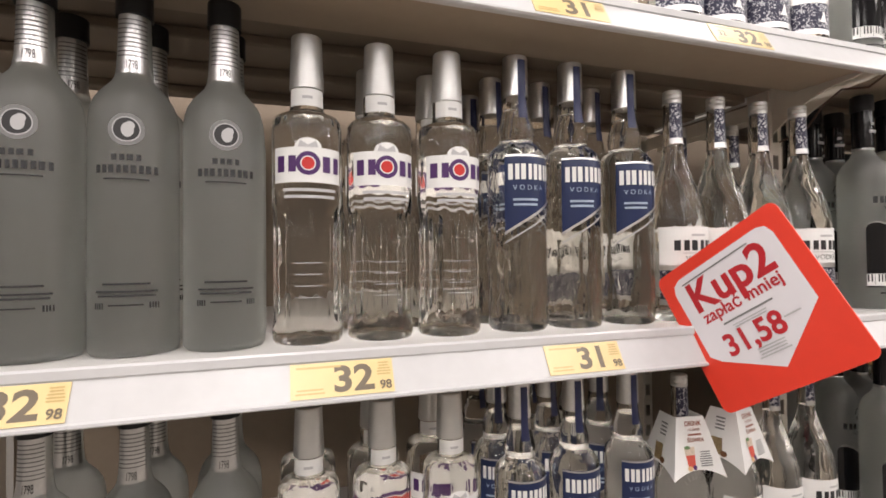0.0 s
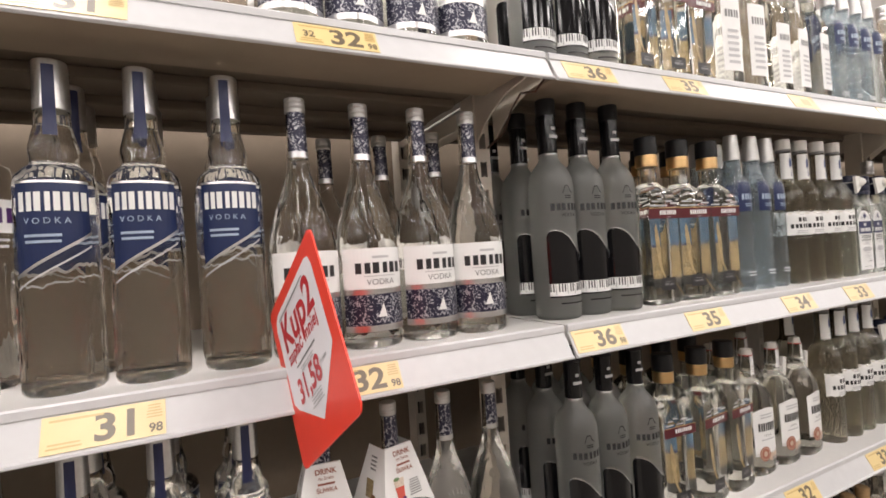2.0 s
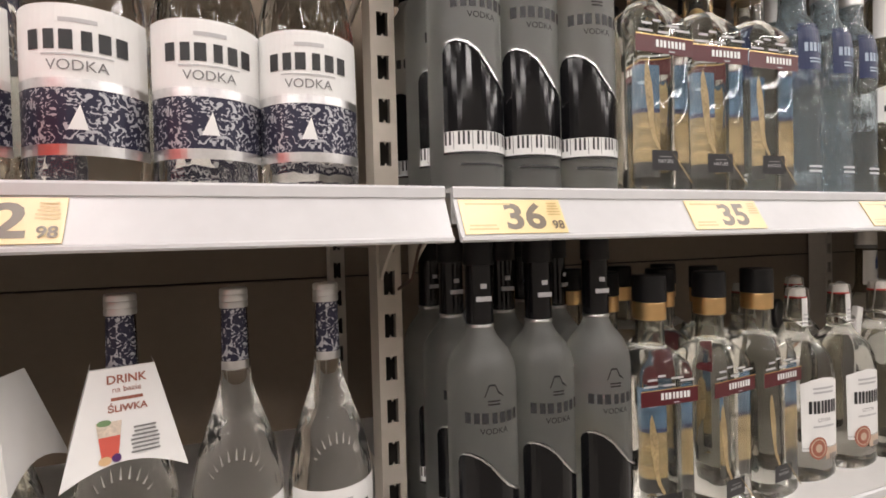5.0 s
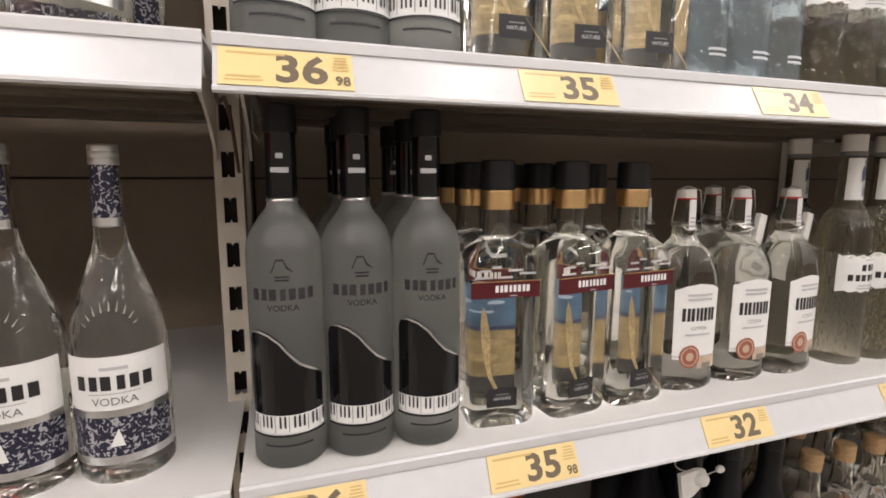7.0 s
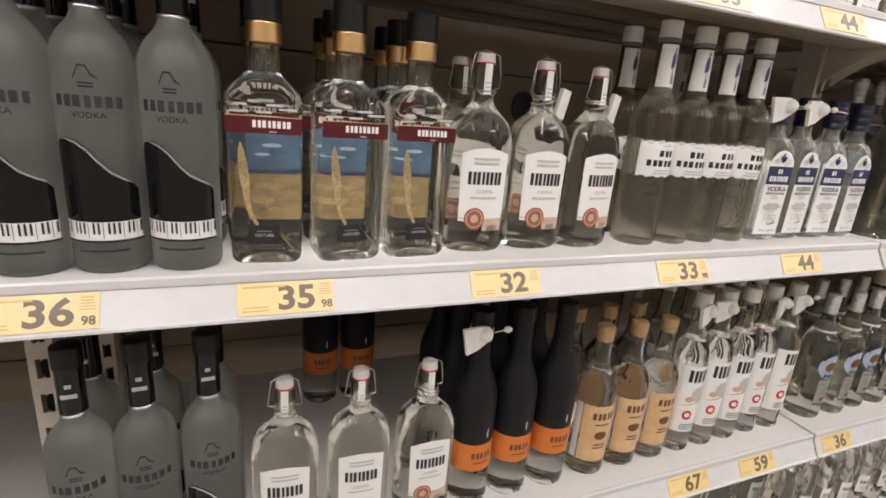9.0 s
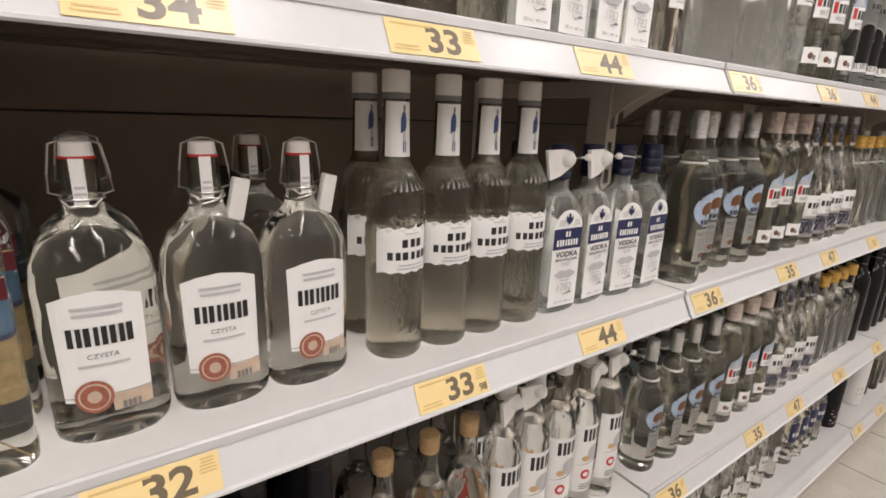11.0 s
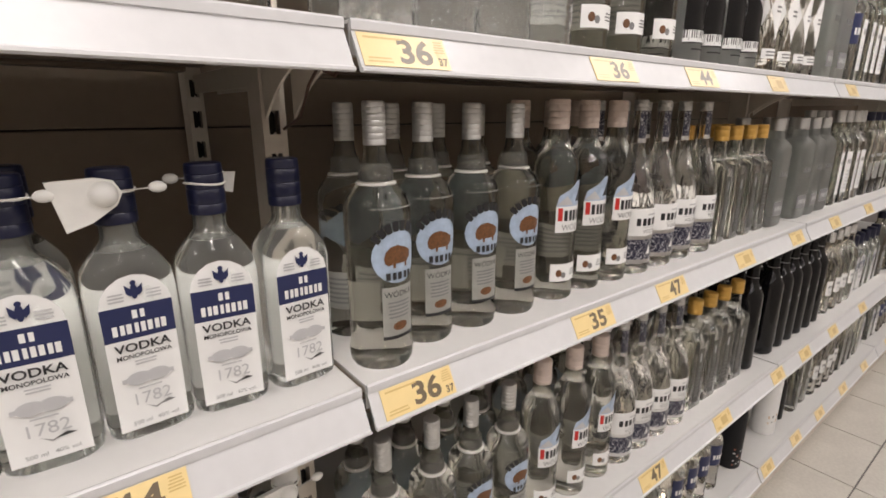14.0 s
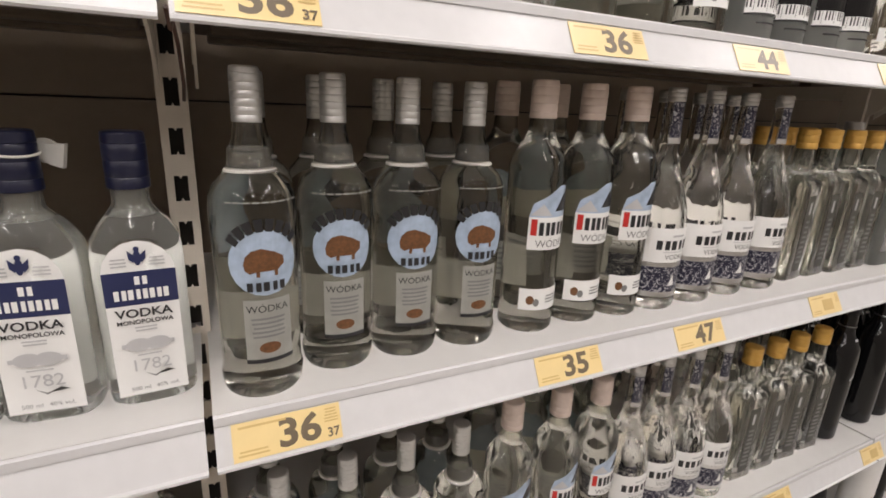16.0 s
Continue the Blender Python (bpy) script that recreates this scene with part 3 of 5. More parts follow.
# square clear bottle with a maroon band and a landscape picture
FIELD = dict(flat=True, fill=0.86, seg=40, glass=FLATGLASS,
    rings=[(0.0, 0.031, 0.024, 5), (0.001, 0.034, 0.027, 5), (0.006, 0.0365, 0.0295, 6), (0.012, 0.0370, 0.030, 6), (0.172, 0.0370, 0.030, 6), (0.180, 0.0355, 0.0285, 5), (0.190, 0.0265, 0.024, 3.5), (0.198, 0.0175, 0.0172, 2.2), (0.202, 0.0155, 0.0155, 2), (0.232, 0.0150, 0.0150, 2)],
    caps=[("cap", BLACKCAP, cap(0.248, 0.278, 0.0185, 0.0180), "black cap"), ("collar", GOLD, cap(0.228, 0.2485, 0.0178, 0.0178), "polished gold collar")],
    labels=[("back_label", [("r", SKY, -0.020, 0.094, 0.028, 0.142), ("r", WHEAT, -0.020, 0.040, 0.028, 0.094), ("r", INK, -0.020, 0.024, 0.028, 0.040)],
             [("r", NAVY, -0.020, 0.092, 0.028, 0.0965), ("e", ICE, 0.006, 0.123, 0.010, 0.0022), ("e", ICE, -0.004, 0.113, 0.008, 0.0015), ("e", STRAW, 0.004, 0.078, 0.016, 0.003), ("e", STRAW, -0.004, 0.062, 0.012, 0.004), ("e", STRAW, 0.012, 0.052, 0.010, 0.003)], "sky and wheat picture seen through the bottle"),
            ("label", [("r", INK, -0.019, 0.024, 0.014, 0.044)],
             [("t", PALEINK, "NATURE", -0.002, 0.033, 0.005), ("l", GREYINK, -0.010, 0.0365, 0.006, 0.039, 1)], "small black label"),
            ("wheat_ear", [("p", STRAW, [(-0.0105, 0.044), (-0.0075, 0.045), (-0.0135, 0.058), (-0.0160, 0.072), (-0.0155, 0.090), (-0.0170, 0.108), (-0.0205, 0.124), (-0.0235, 0.132), (-0.0260, 0.124), (-0.0265, 0.108), (-0.0245, 0.090), (-0.0215, 0.072), (-0.0175, 0.056)])],
             [("p", BROWN, [(-0.0260 + 0.0012 * q, 0.120 - 0.010 * q), (-0.0215 + 0.0013 * q, 0.124 - 0.010 * q), (-0.0240 + 0.0012 * q, 0.1215 - 0.010 * q)]) for q in range(7)], "golden wheat ear"),
            ("band", [("r", MAROON, -0.0366, 0.140, 0.0366, 0.157)], [("b", PAPER, -0.012, 0.146, 0.026, 0.1535, 8), ("l", PALEINK, 0.004, 0.141, 0.012, 0.1435, 1), ("r", GOLD, -0.0366, 0.1565, 0.0366, 0.1575)], "maroon band"),
            ("wheat_stalk", [("p", WHEAT, [(0.006, 0.043), (0.0075, 0.043), (0.033, 0.012), (0.031, 0.012)])], [], "")],
    marks=[("r", PALEINK, a, 0.160 + 0.0035 * b, a + w, 0.1622 + 0.0035 * b) for a, b, w in ((-0.033, 0, 0.018), (-0.008, 0, 0.015), (0.014, 1, 0.018), (-0.028, 2, 0.012), (0.002, 2, 0.016), (-0.015, 3, 0.010))])


# oval swing-top bottle
def swing_wire():
    b = Build()
    for sx in (-1, 1):
        b.tube([(sx * 0.013, 0, 0.205), (sx * 0.021, -0.002, 0.208), (sx * 0.020, -0.004, 0.222), (sx * 0.0165, -0.004, 0.245), (sx * 0.006, -0.002, 0.249), (0, -0.001, 0.250)], 0.0010)
    b.tube([(0.0145 * math.cos(a), 0.0145 * math.sin(a), 0.203) for a in [math.pi * k / 8 for k in range(17)]], 0.0011)
    return b.tube([(-0.013, -0.010, 0.203), (-0.008, -0.016, 0.198), (0, -0.0175, 0.199), (0.008, -0.016, 0.198), (0.013, -0.010, 0.203)], 0.0011)


SWING = dict(glass=CRYSTAL, flat=True, oval=True, fill=0.86, R=0.041,
    rings=[(0.0, 0.033, 0.026, 2.4), (0.001, 0.039, 0.030, 2.4), (0.006, 0.0428, 0.0335, 2.5), (0.012, 0.0438, 0.0345, 2.5), (0.135, 0.0438, 0.0345, 2.5), (0.152, 0.0418, 0.0332, 2.4), (0.167, 0.0352, 0.0290, 2.2), (0.178, 0.0235, 0.0215, 2.1), (0.186, 0.0160, 0.0158, 2), (0.192, 0.0138, 0.0138, 2), (0.236, 0.0128, 0.0128, 2)],
    caps=[("stopper", WHITECAP, cap(0.235, 0.247, 0.0118, 0.0108), "white swing stopper"), ("gasket", REDINK, cap(0.2335, 0.2365, 0.0128, 0.0128), "red gasket")],
    labels=[("label", [("p", PAPER, [(-0.030, 0.042), (0.030, 0.042), (0.031, 0.128), (0.018, 0.133), (0, 0.1355), (-0.018, 0.133), (-0.031, 0.128)])],
             [("r", TAN, 0.002, 0.030, 0.030, 0.045), ("r", GREYINK, -0.030, 0.0455, 0.030, 0.0462), ("b", INK, -0.023, 0.090, 0.023, 0.107, 8), ("t", GREYINK, "CZYSTA", 0, 0.081, 0.006), ("l", PALEINK, -0.018, 0.114, 0.018, 0.125, 2), ("l", PALEINK, -0.020, 0.071, 0.020, 0.076, 1), ("e", SEAL, -0.010, 0.046, 0.0135, 0.0145), ("e", TAN, -0.010, 0.046, 0.0112, 0.0119), ("e", SEAL, -0.010, 0.046, 0.0098, 0.0105), ("e", TAN, -0.010, 0.046, 0.0050, 0.0054), ("b", GREYINK, 0.008, 0.031, 0.022, 0.038, 4)], "white shield label with a copper-red seal"),
            ("excise_strip", [("r", PAPER, -0.0050, 0.198, 0.0045, 0.2345)], [("l", PALEINK, -0.004, 0.20, 0.004, 0.215, 3)], "paper excise strip")],
    extra=[("swing_wire", WIRE, swing_wire)])

# tall bottle with a rough-edged white label and white neck paper
TORN = [(-0.041 + 0.082 * k / 16, 0.105 + 0.0012 * ((k * 7) % 3)) for k in range(17)] + [(0.041 - 0.082 * k / 16, 0.155 + 0.0012 * ((k * 5) % 3)) for k in range(17)]
SIR = dict(R=0.0335, fill=0.74, glass=PEBBLED, body_label="finely pebbled clear glass",
    rings=round_rings(*foot(0.0335), (0.155, 0.0335), (0.159, 0.0315), (0.163, 0.0325), (0.185, 0.0328), (0.200, 0.0300), (0.212, 0.0250), (0.220, 0.0190), (0.226, 0.0162), (0.233, 0.0152), (0.294, 0.0140)),
    caps=[("cap", WHITECAP, cap(0.297, 0.320, 0.0150, 0.0148), "off-white cap"), ("collar", GREYINK, cap(0.291, 0.2975, 0.0150, 0.0150), "")],
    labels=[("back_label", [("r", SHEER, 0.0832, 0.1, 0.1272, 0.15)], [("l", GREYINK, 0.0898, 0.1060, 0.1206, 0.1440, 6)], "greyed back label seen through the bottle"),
            ("neck_label", [("r", PAPER, -0.047, 0.231, 0.047, 0.288)],
             [("e", COATBLUE, 0.000, 0.267, 0.0078, 0.0115), ("r", COATBLUE, -0.0085, 0.256, -0.0045, 0.272), ("e", GREYINK, 0.001, 0.2815, 0.0032, 0.0035), ("r", PALEINK, -0.003, 0.246, 0.004, 0.258), ("r", COATBLUE, -0.003, 0.236, 0.0, 0.247), ("r", COATBLUE, 0.002, 0.236, 0.005, 0.247)], "white neck paper with a blue emblem"),
            ("label", [("p", PAPER, TORN)], [("b", INK, -0.013, 0.135, 0.014, 0.1445, 3), ("b", INK, -0.029, 0.121, 0.030, 0.1305, 7), ("l", PALEINK, -0.010, 0.149, 0.010, 0.152, 1), ("l", PALEINK, -0.018, 0.109, 0.020, 0.117, 2)], "white label with a torn edge")],
    # fan of pale ticks painted as strip-light reflections on the shoulder
    marks=[("p", EMBOSS_GLINT, [(-0.022 + 0.0075 * k, 0.196), (-0.0195 + 0.0075 * k, 0.196), (-0.018 + 0.006 * k, 0.207 - 0.0006 * (k - 3) ** 2)]) for k in range(7)])

# square-shouldered bottle with an arched white label and a navy band
ARCH = [(-0.0272, 0.012), (0.0272, 0.012), (0.0272, 0.128), (0.0250, 0.138), (0.0185, 0.147), (0.010, 0.1525), (0, 0.1545), (-0.010, 0.1525), (-0.0185, 0.147), (-0.0250, 0.138), (-0.0272, 0.128)]
ARCHED = dict(flat=True, fill=0.86, seg=40, glass=HAZEGLASS,
    rings=[(0.0, 0.027, 0.021, 4), (0.001, 0.030, 0.024, 4), (0.005, 0.0345, 0.0265, 4.5), (0.010, 0.0352, 0.0272, 5), (0.140, 0.0352, 0.0272, 5), (0.154, 0.0332, 0.0265, 4), (0.166, 0.0260, 0.0250, 3), (0.175, 0.0190, 0.0188, 2.2), (0.180, 0.0155, 0.0155, 2), (0.184, 0.0145, 0.0145, 2), (0.200, 0.0145, 0.0145, 2)],
    caps=[("cap", NAVYCAP, cap(0.195, 0.242, 0.0165, 0.0160, 3), "navy screw cap")],
    labels=[("back_label", [("r", PAPER, -0.0285, 0.014, 0.0285, 0.132)], [], "pale back label seen through the bottle"),
            ("label", [("p", PAPER, ARCH)],
             [("r", NAVY, -0.0272, 0.098, 0.0272, 0.128), ("b", PAPER, -0.005, 0.116, 0.006, 0.124, 2), ("b", PAPER, -0.021, 0.103, 0.021, 0.1125, 8), ("e", NAVY, 0, 0.140, 0.0028, 0.0068), ("p", NAVY, [(-0.0008, 0.141), (-0.0068, 0.1465), (-0.0062, 0.139), (-0.0030, 0.1355)]), ("p", NAVY, [(0.0008, 0.141), (0.0030, 0.1355), (0.0062, 0.139), (0.0068, 0.1465)]), ("e", NAVY, 0, 0.1475, 0.0022, 0.0022), ("l", PALEINK, -0.020, 0.132, -0.008, 0.141, 3), ("l", PALEINK, 0.008, 0.132, 0.020, 0.141, 3),
              ("t", INK, "VODKA", 0, 0.0905, 0.0108, 1.12, 0.02), ("t", INK, "MONOPOLOWA", 0, 0.0825, 0.0056, 1.0, 0.02), ("l", PALEINK, -0.011, 0.073, 0.011, 0.079, 2), ("e", PALEINK, -0.007, 0.061, 0.010, 0.0062), ("e", PALEINK, 0.007, 0.061, 0.010, 0.0062), ("r", PALEINK, -0.020, 0.059, 0.020, 0.063), ("l", PALEINK, -0.012, 0.050, 0.012, 0.053, 1),
              ("t", PALEINK, "1782", 0, 0.041, 0.016), ("p", GREYINK, [(-0.018, 0.0290), (-0.006, 0.0345), (0.002, 0.030), (0.012, 0.034), (0.018, 0.032), (0.012, 0.0345), (0.002, 0.0285), (-0.006, 0.0345)]), ("t", GREYINK, "500 ml", -0.010, 0.019, 0.0055), ("t", GREYINK, "40% vol.", 0.011, 0.019, 0.0055)], "white arched label with a navy band")])

# clear bottle with a round ice-blue picture
ARC_BARS = [("p", INK, [(ri * math.cos(a - d), 0.136 + zi * math.sin(a - d)) for ri, zi, d in ((0.0270, 0.0270, 0.0), (0.0270, 0.0270, 0.21), (0.0370, 0.0385, 0.21), (0.0370, 0.0385, 0.0))]) for a in [2.62 - 0.272 * k for k in range(8)]]
ROUND = dict(glass=CRYSTAL, R=0.0368, fill=0.84,
    rings=round_rings(*foot(0.0375, 0.005), (0.018, 0.0383), (0.026, 0.0366), (0.034, 0.0366), (0.100, 0.0368), (0.176, 0.0380), (0.189, 0.0370), (0.199, 0.0325), (0.207, 0.0245), (0.213, 0.0205), (0.216, 0.0182), (0.226, 0.0175), (0.240, 0.0138), (0.255, 0.0118)),
    caps=[("cap", SILVERCAP, cap(0.252, 0.298, 0.0127, 0.0122, 6), "silver-grey screw cap"), ("pourer_collar", CLEARPLASTIC, cap(0.2140, 0.2320, 0.0196, 0.0182), "translucent plastic pourer collar"), ("neck_ring", WHITECAP, cap(0.2105, 0.2128, 0.0225, 0.0225), "")],
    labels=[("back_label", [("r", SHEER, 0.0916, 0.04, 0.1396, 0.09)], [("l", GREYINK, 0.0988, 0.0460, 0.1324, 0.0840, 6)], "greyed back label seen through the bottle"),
            ("label", [("e", ICE, 0, 0.134, 0.0315, 0.0300)], ARC_BARS + [("p", BROWN, [(-0.018, 0.134), (-0.017, 0.128), (-0.013, 0.125), (-0.008, 0.127), (0.010, 0.127), (0.016, 0.132), (0.016, 0.139), (0.008, 0.144), (-0.003, 0.148), (-0.011, 0.146), (-0.016, 0.141)]), ("r", BROWN, -0.008, 0.122, -0.005, 0.130), ("r", BROWN, 0.007, 0.122, 0.010, 0.130), ("b", INK, -0.017, 0.1085, 0.017, 0.1175, 5)], "round ice-blue picture label"),
            ("lower_label", [("r", SHEER, -0.021, 0.038, 0.022, 0.100)], [("t", INK, "WÓDKA", 0, 0.091, 0.0095), ("l", GREYINK, -0.015, 0.062, 0.015, 0.084, 5), ("e", BROWN, 0, 0.053, 0.0095, 0.0055), ("r", INK, -0.021, 0.038, 0.022, 0.042)], "sheer grey lower label")],
    marks=[("r", SHEER, -0.030 + 0.0075 * k, 0.1872, -0.0245 + 0.0075 * k, 0.1885) for k in range(9)])

# clear bottle with a mountain label
PEAK = dict(glass=CRYSTAL, R=0.0355, fill=0.88,
    rings=round_rings(*foot(0.0355), (0.050, 0.0350), (0.205, 0.0355), (0.215, 0.0335), (0.226, 0.0275), (0.238, 0.0195), (0.248, 0.0160), (0.262, 0.0148), (0.280, 0.0145)),
    caps=[("cap", PINKCAP, cap(0.262, 0.305, 0.0160, 0.0155, 4), "blush-white screw cap")],
    labels=[("back_label", [("r", SHEER, 0.0875, 0.045, 0.1355, 0.1)], [("l", GREYINK, 0.0947, 0.0510, 0.1283, 0.0940, 6)], "greyed back label seen through the bottle"),
            ("label", [("p", PAPER, [(-0.030, 0.110), (0.030, 0.110), (0.030, 0.150), (-0.030, 0.150)]), ("p", ICE, [(-0.030, 0.150), (0.030, 0.150), (0.030, 0.170), (0.018, 0.188), (0.006, 0.187), (-0.010, 0.175), (-0.026, 0.166)])],
             [("p", INK, [(0.002, 0.157), (0.026, 0.157), (0.026, 0.172), (0.021, 0.187), (0.018, 0.178), (0.012, 0.174)]), ("p", PALEINK, [(-0.029, 0.152), (-0.002, 0.152), (-0.014, 0.166)]), ("b", REDINK, -0.028, 0.128, -0.018, 0.149, 1), ("b", INK, -0.018, 0.128, 0.029, 0.145, 6), ("t", GREYINK, "WÓDKA", 0.004, 0.1175, 0.0125)], "white and blue mountain label"),
            ("lower_label", [("r", PAPER, -0.034, 0.032, 0.034, 0.060)], [("e", BROWN, -0.020, 0.045, 0.005, 0.006), ("e", GREYINK, -0.012, 0.042, 0.004, 0.005), ("l", GREYINK, 0.0, 0.040, 0.028, 0.052, 3)], "white lower label")])

# flat rectangular bottle with a gold cap and a dark strip
BRICK = dict(flat=True, fill=0.82, seg=40, glass=GREENGLASS,
    rings=[(0.0, 0.024, 0.022, 8), (0.001, 0.028, 0.026, 8), (0.005, 0.0305, 0.0285, 9), (0.165, 0.0305, 0.0285, 9), (0.172, 0.0290, 0.027, 8), (0.178, 0.022, 0.021, 5), (0.184, 0.0155, 0.0155, 2.4), (0.189, 0.0138, 0.0138, 2), (0.236, 0.0132, 0.0132, 2)],
    caps=[("cap", GOLDCAP, cap(0.226, 0.258, 0.0152, 0.0150, 2), "gold screw cap")],
    labels=[("label", [("r", OLIVE, -0.012, 0.018, 0.012, 0.150)], [("b", PALEINK, -0.004, 0.118, 0.004, 0.140, 1), ("l", GREYINK, -0.008, 0.03, 0.008, 0.11, 9)], "dark olive vertical label")])

# black-coated bottle with an orange band and clear foot
COATED = dict(R=0.0345, fill=0.3, solid=True,
    rings=round_rings(*foot(0.0345), (0.085, 0.0345), (0.172, 0.0340), (0.192, 0.0325), (0.210, 0.0270), (0.225, 0.0205), (0.240, 0.0165), (0.260, 0.0152), (0.298, 0.0145)),
    caps=[("coating", MATTBLACK, [(0.112, 0.0346, 0.0346, 2)] + [(z, r + 0.0006, r + 0.0006, 2) for z, r in ((0.1135, 0.0344), (0.172, 0.0340), (0.192, 0.0325), (0.210, 0.0270), (0.225, 0.0205), (0.240, 0.0165), (0.260, 0.0152), (0.298, 0.0146))], "matt black coating"), ("cap", BLACKCAP, cap(0.297, 0.322, 0.0162, 0.0158), "black cap")],
    labels=[("band", [("r", ORANGE, -0.0535, 0.066, 0.0535, 0.113)], [("b", BROWN, -0.016, 0.088, 0.018, 0.099, 5), ("l", BROWN, -0.012, 0.078, 0.014, 0.083, 1)], "orange paper band")],
    marks=[("e", PALEINK, 0.010, 0.130, 0.003, 0.008)])

# corked bottle with a peach label
CORKED = dict(dense=True, R=0.0345, fill=0.80,
    rings=round_rings(*foot(0.0345), (0.150, 0.0345), (0.166, 0.0330), (0.180, 0.0280), (0.192, 0.0200), (0.205, 0.0150), (0.225, 0.0132), (0.248, 0.0128)),
    caps=[("stopper", CORK, cap(0.246, 0.272, 0.0138, 0.0145), "natural cork stopper")],
    labels=[("label", [("r", PEACH, -0.036, 0.030, 0.036, 0.138)], [("b", BROWN, -0.020, 0.112, 0.022, 0.126, 5), ("l", BROWN, -0.014, 0.100, 0.014, 0.106, 1), ("e", BROWN, 0, 0.082, 0.012, 0.008), ("l", BROWN, -0.012, 0.055, 0.012, 0.067, 2)], "peach paper label"),
            ("label_edge", [("r", PAPER, -0.050, 0.030, -0.038, 0.138)], [], "")])

# slim bottle with a busy white label
SLIM = dict(R=0.0305, fill=0.76,
    rings=round_rings(*foot(0.0305), (0.190, 0.0305), (0.205, 0.0290), (0.222, 0.0235), (0.236, 0.0165), (0.248, 0.0140), (0.298, 0.0130)),
    caps=[("cap", MILK, cap(0.290, 0.317, 0.0150, 0.0146), "milky cap")],
    labels=[("label", [("r", PAPER, -0.036, 0.045, 0.036, 0.182)], [("b", INK, -0.020, 0.150, 0.022, 0.176, 5), ("e", PALEINK, 0.006, 0.125, 0.014, 0.016), ("e", PEACH, -0.010, 0.115, 0.008, 0.006), ("e", REDINK, -0.008, 0.082, 0.009, 0.010), ("e", PAPER, -0.008, 0.082, 0.005, 0.005), ("l", GREYINK, -0.018, 0.050, 0.018, 0.064, 3), ("p", GREYINK, [(-0.030, 0.100), (0.012, 0.108), (0.028, 0.142), (0.010, 0.110)])], "white label with dark print and sketches")])

# clear bottle with a blue upper label
COOL = dict(R=0.0295, fill=0.80, glass=ICEGLASS, body_label="rippled ice-blue glass",
    rings=round_rings(*foot(0.0295), (0.205, 0.0295), (0.220, 0.0275), (0.232, 0.0205), (0.240, 0.0165), (0.270, 0.0152)),
    caps=[("cap", SILVERCAP, cap(0.268, 0.320, 0.0165, 0.0130), "tapered silver cap")],
    labels=[("label", [("r", BLUE, -0.024, 0.162, 0.024, 0.222)], [("b", ICE, -0.018, 0.185, 0.018, 0.197, 6), ("l", ICE, -0.012, 0.170, 0.012, 0.178, 2)], "deep blue upper label")],
    marks=[("l", PALEINK, -0.014, 0.030, 0.014, 0.042, 2)])

# plain clear bottle, silver cap
CLEAR = dict(R=0.034, fill=0.86,
    rings=round_rings(*foot(0.034), (0.060, 0.0335), (0.180, 0.034), (0.196, 0.0320), (0.212, 0.0245), (0.224, 0.0180), (0.235, 0.0152), (0.265, 0.0142)),
    caps=[("cap", SILVER, cap(0.262, 0.300, 0.0152, 0.0148, 3), "silver cap")],
    labels=[("back_label", [("r", SHEER, 0.0868, 0.07, 0.1268, 0.12)], [("l", GREYINK, 0.0928, 0.0760, 0.1208, 0.1140, 6)], "greyed back label seen through the bottle"),
            ("label", [("r", PAPER, -0.024, 0.070, 0.024, 0.125)], [("b", GREYINK, -0.018, 0.098, 0.018, 0.110, 6), ("l", PALEINK, -0.014, 0.076, 0.014, 0.092, 3)], "small white label")])

# clear flask with thin print only
BARE = dict(flat=True, oval=True, fill=0.86, glass=GREENGLASS,
    rings=[(0.0, 0.030, 0.026, 3), (0.001, 0.034, 0.030, 3), (0.006, 0.0372, 0.0335, 3), (0.185, 0.0380, 0.034, 3), (0.205, 0.0365, 0.0325, 2.8), (0.220, 0.0300, 0.028, 2.4), (0.230, 0.0215, 0.021, 2.1), (0.240, 0.0165, 0.0165, 2), (0.262, 0.0155, 0.0155, 2)],
    caps=[("cap", NAVYCAP, cap(0.258, 0.288, 0.0172, 0.0170), "dark cap")],
    labels=[("label", [("r", SHEER, -0.020, 0.055, 0.020, 0.115)], [("l", GREYINK, -0.015, 0.06, 0.015, 0.10, 4)], "")],
    marks=[("b", PALEINK, -0.020, 0.135, 0.020, 0.145, 6)])

# clear bottle with a row of white diamonds
DIAMOND = dict(R=0.033, fill=0.78, body_label="clear glass",
    rings=round_rings(*foot(0.033), (0.060, 0.0325), (0.190, 0.033), (0.206, 0.0310), (0.222, 0.0235), (0.234, 0.0175), (0.245, 0.0150), (0.275, 0.0142)),
    caps=[("cap", SILVERCAP, cap(0.272, 0.310, 0.0155, 0.0150, 2), "silver cap")],
    labels=[("diamond_label", [("p", PAPER, [(0.0, 0.060), (0.020, 0.118), (0.0, 0.176), (-0.020, 0.118)])], [("l", GREYINK, -0.008, 0.108, 0.008, 0.124, 2)], "white diamond"),
            ("diamond_label", [("p", PAPER, [(0.042, 0.060), (0.062, 0.118), (0.042, 0.176), (0.022, 0.118)])], [], "white diamond"),
            ("diamond_label", [("p", PAPER, [(-0.042, 0.060), (-0.022, 0.118), (-0.042, 0.176), (-0.062, 0.118)])], [], "white diamond"),
            ("foot_label", [("r", PAPER, -0.026, 0.028, 0.026, 0.046)], [("l", GREYINK, -0.018, 0.031, 0.018, 0.043, 2)], "white strip label")])
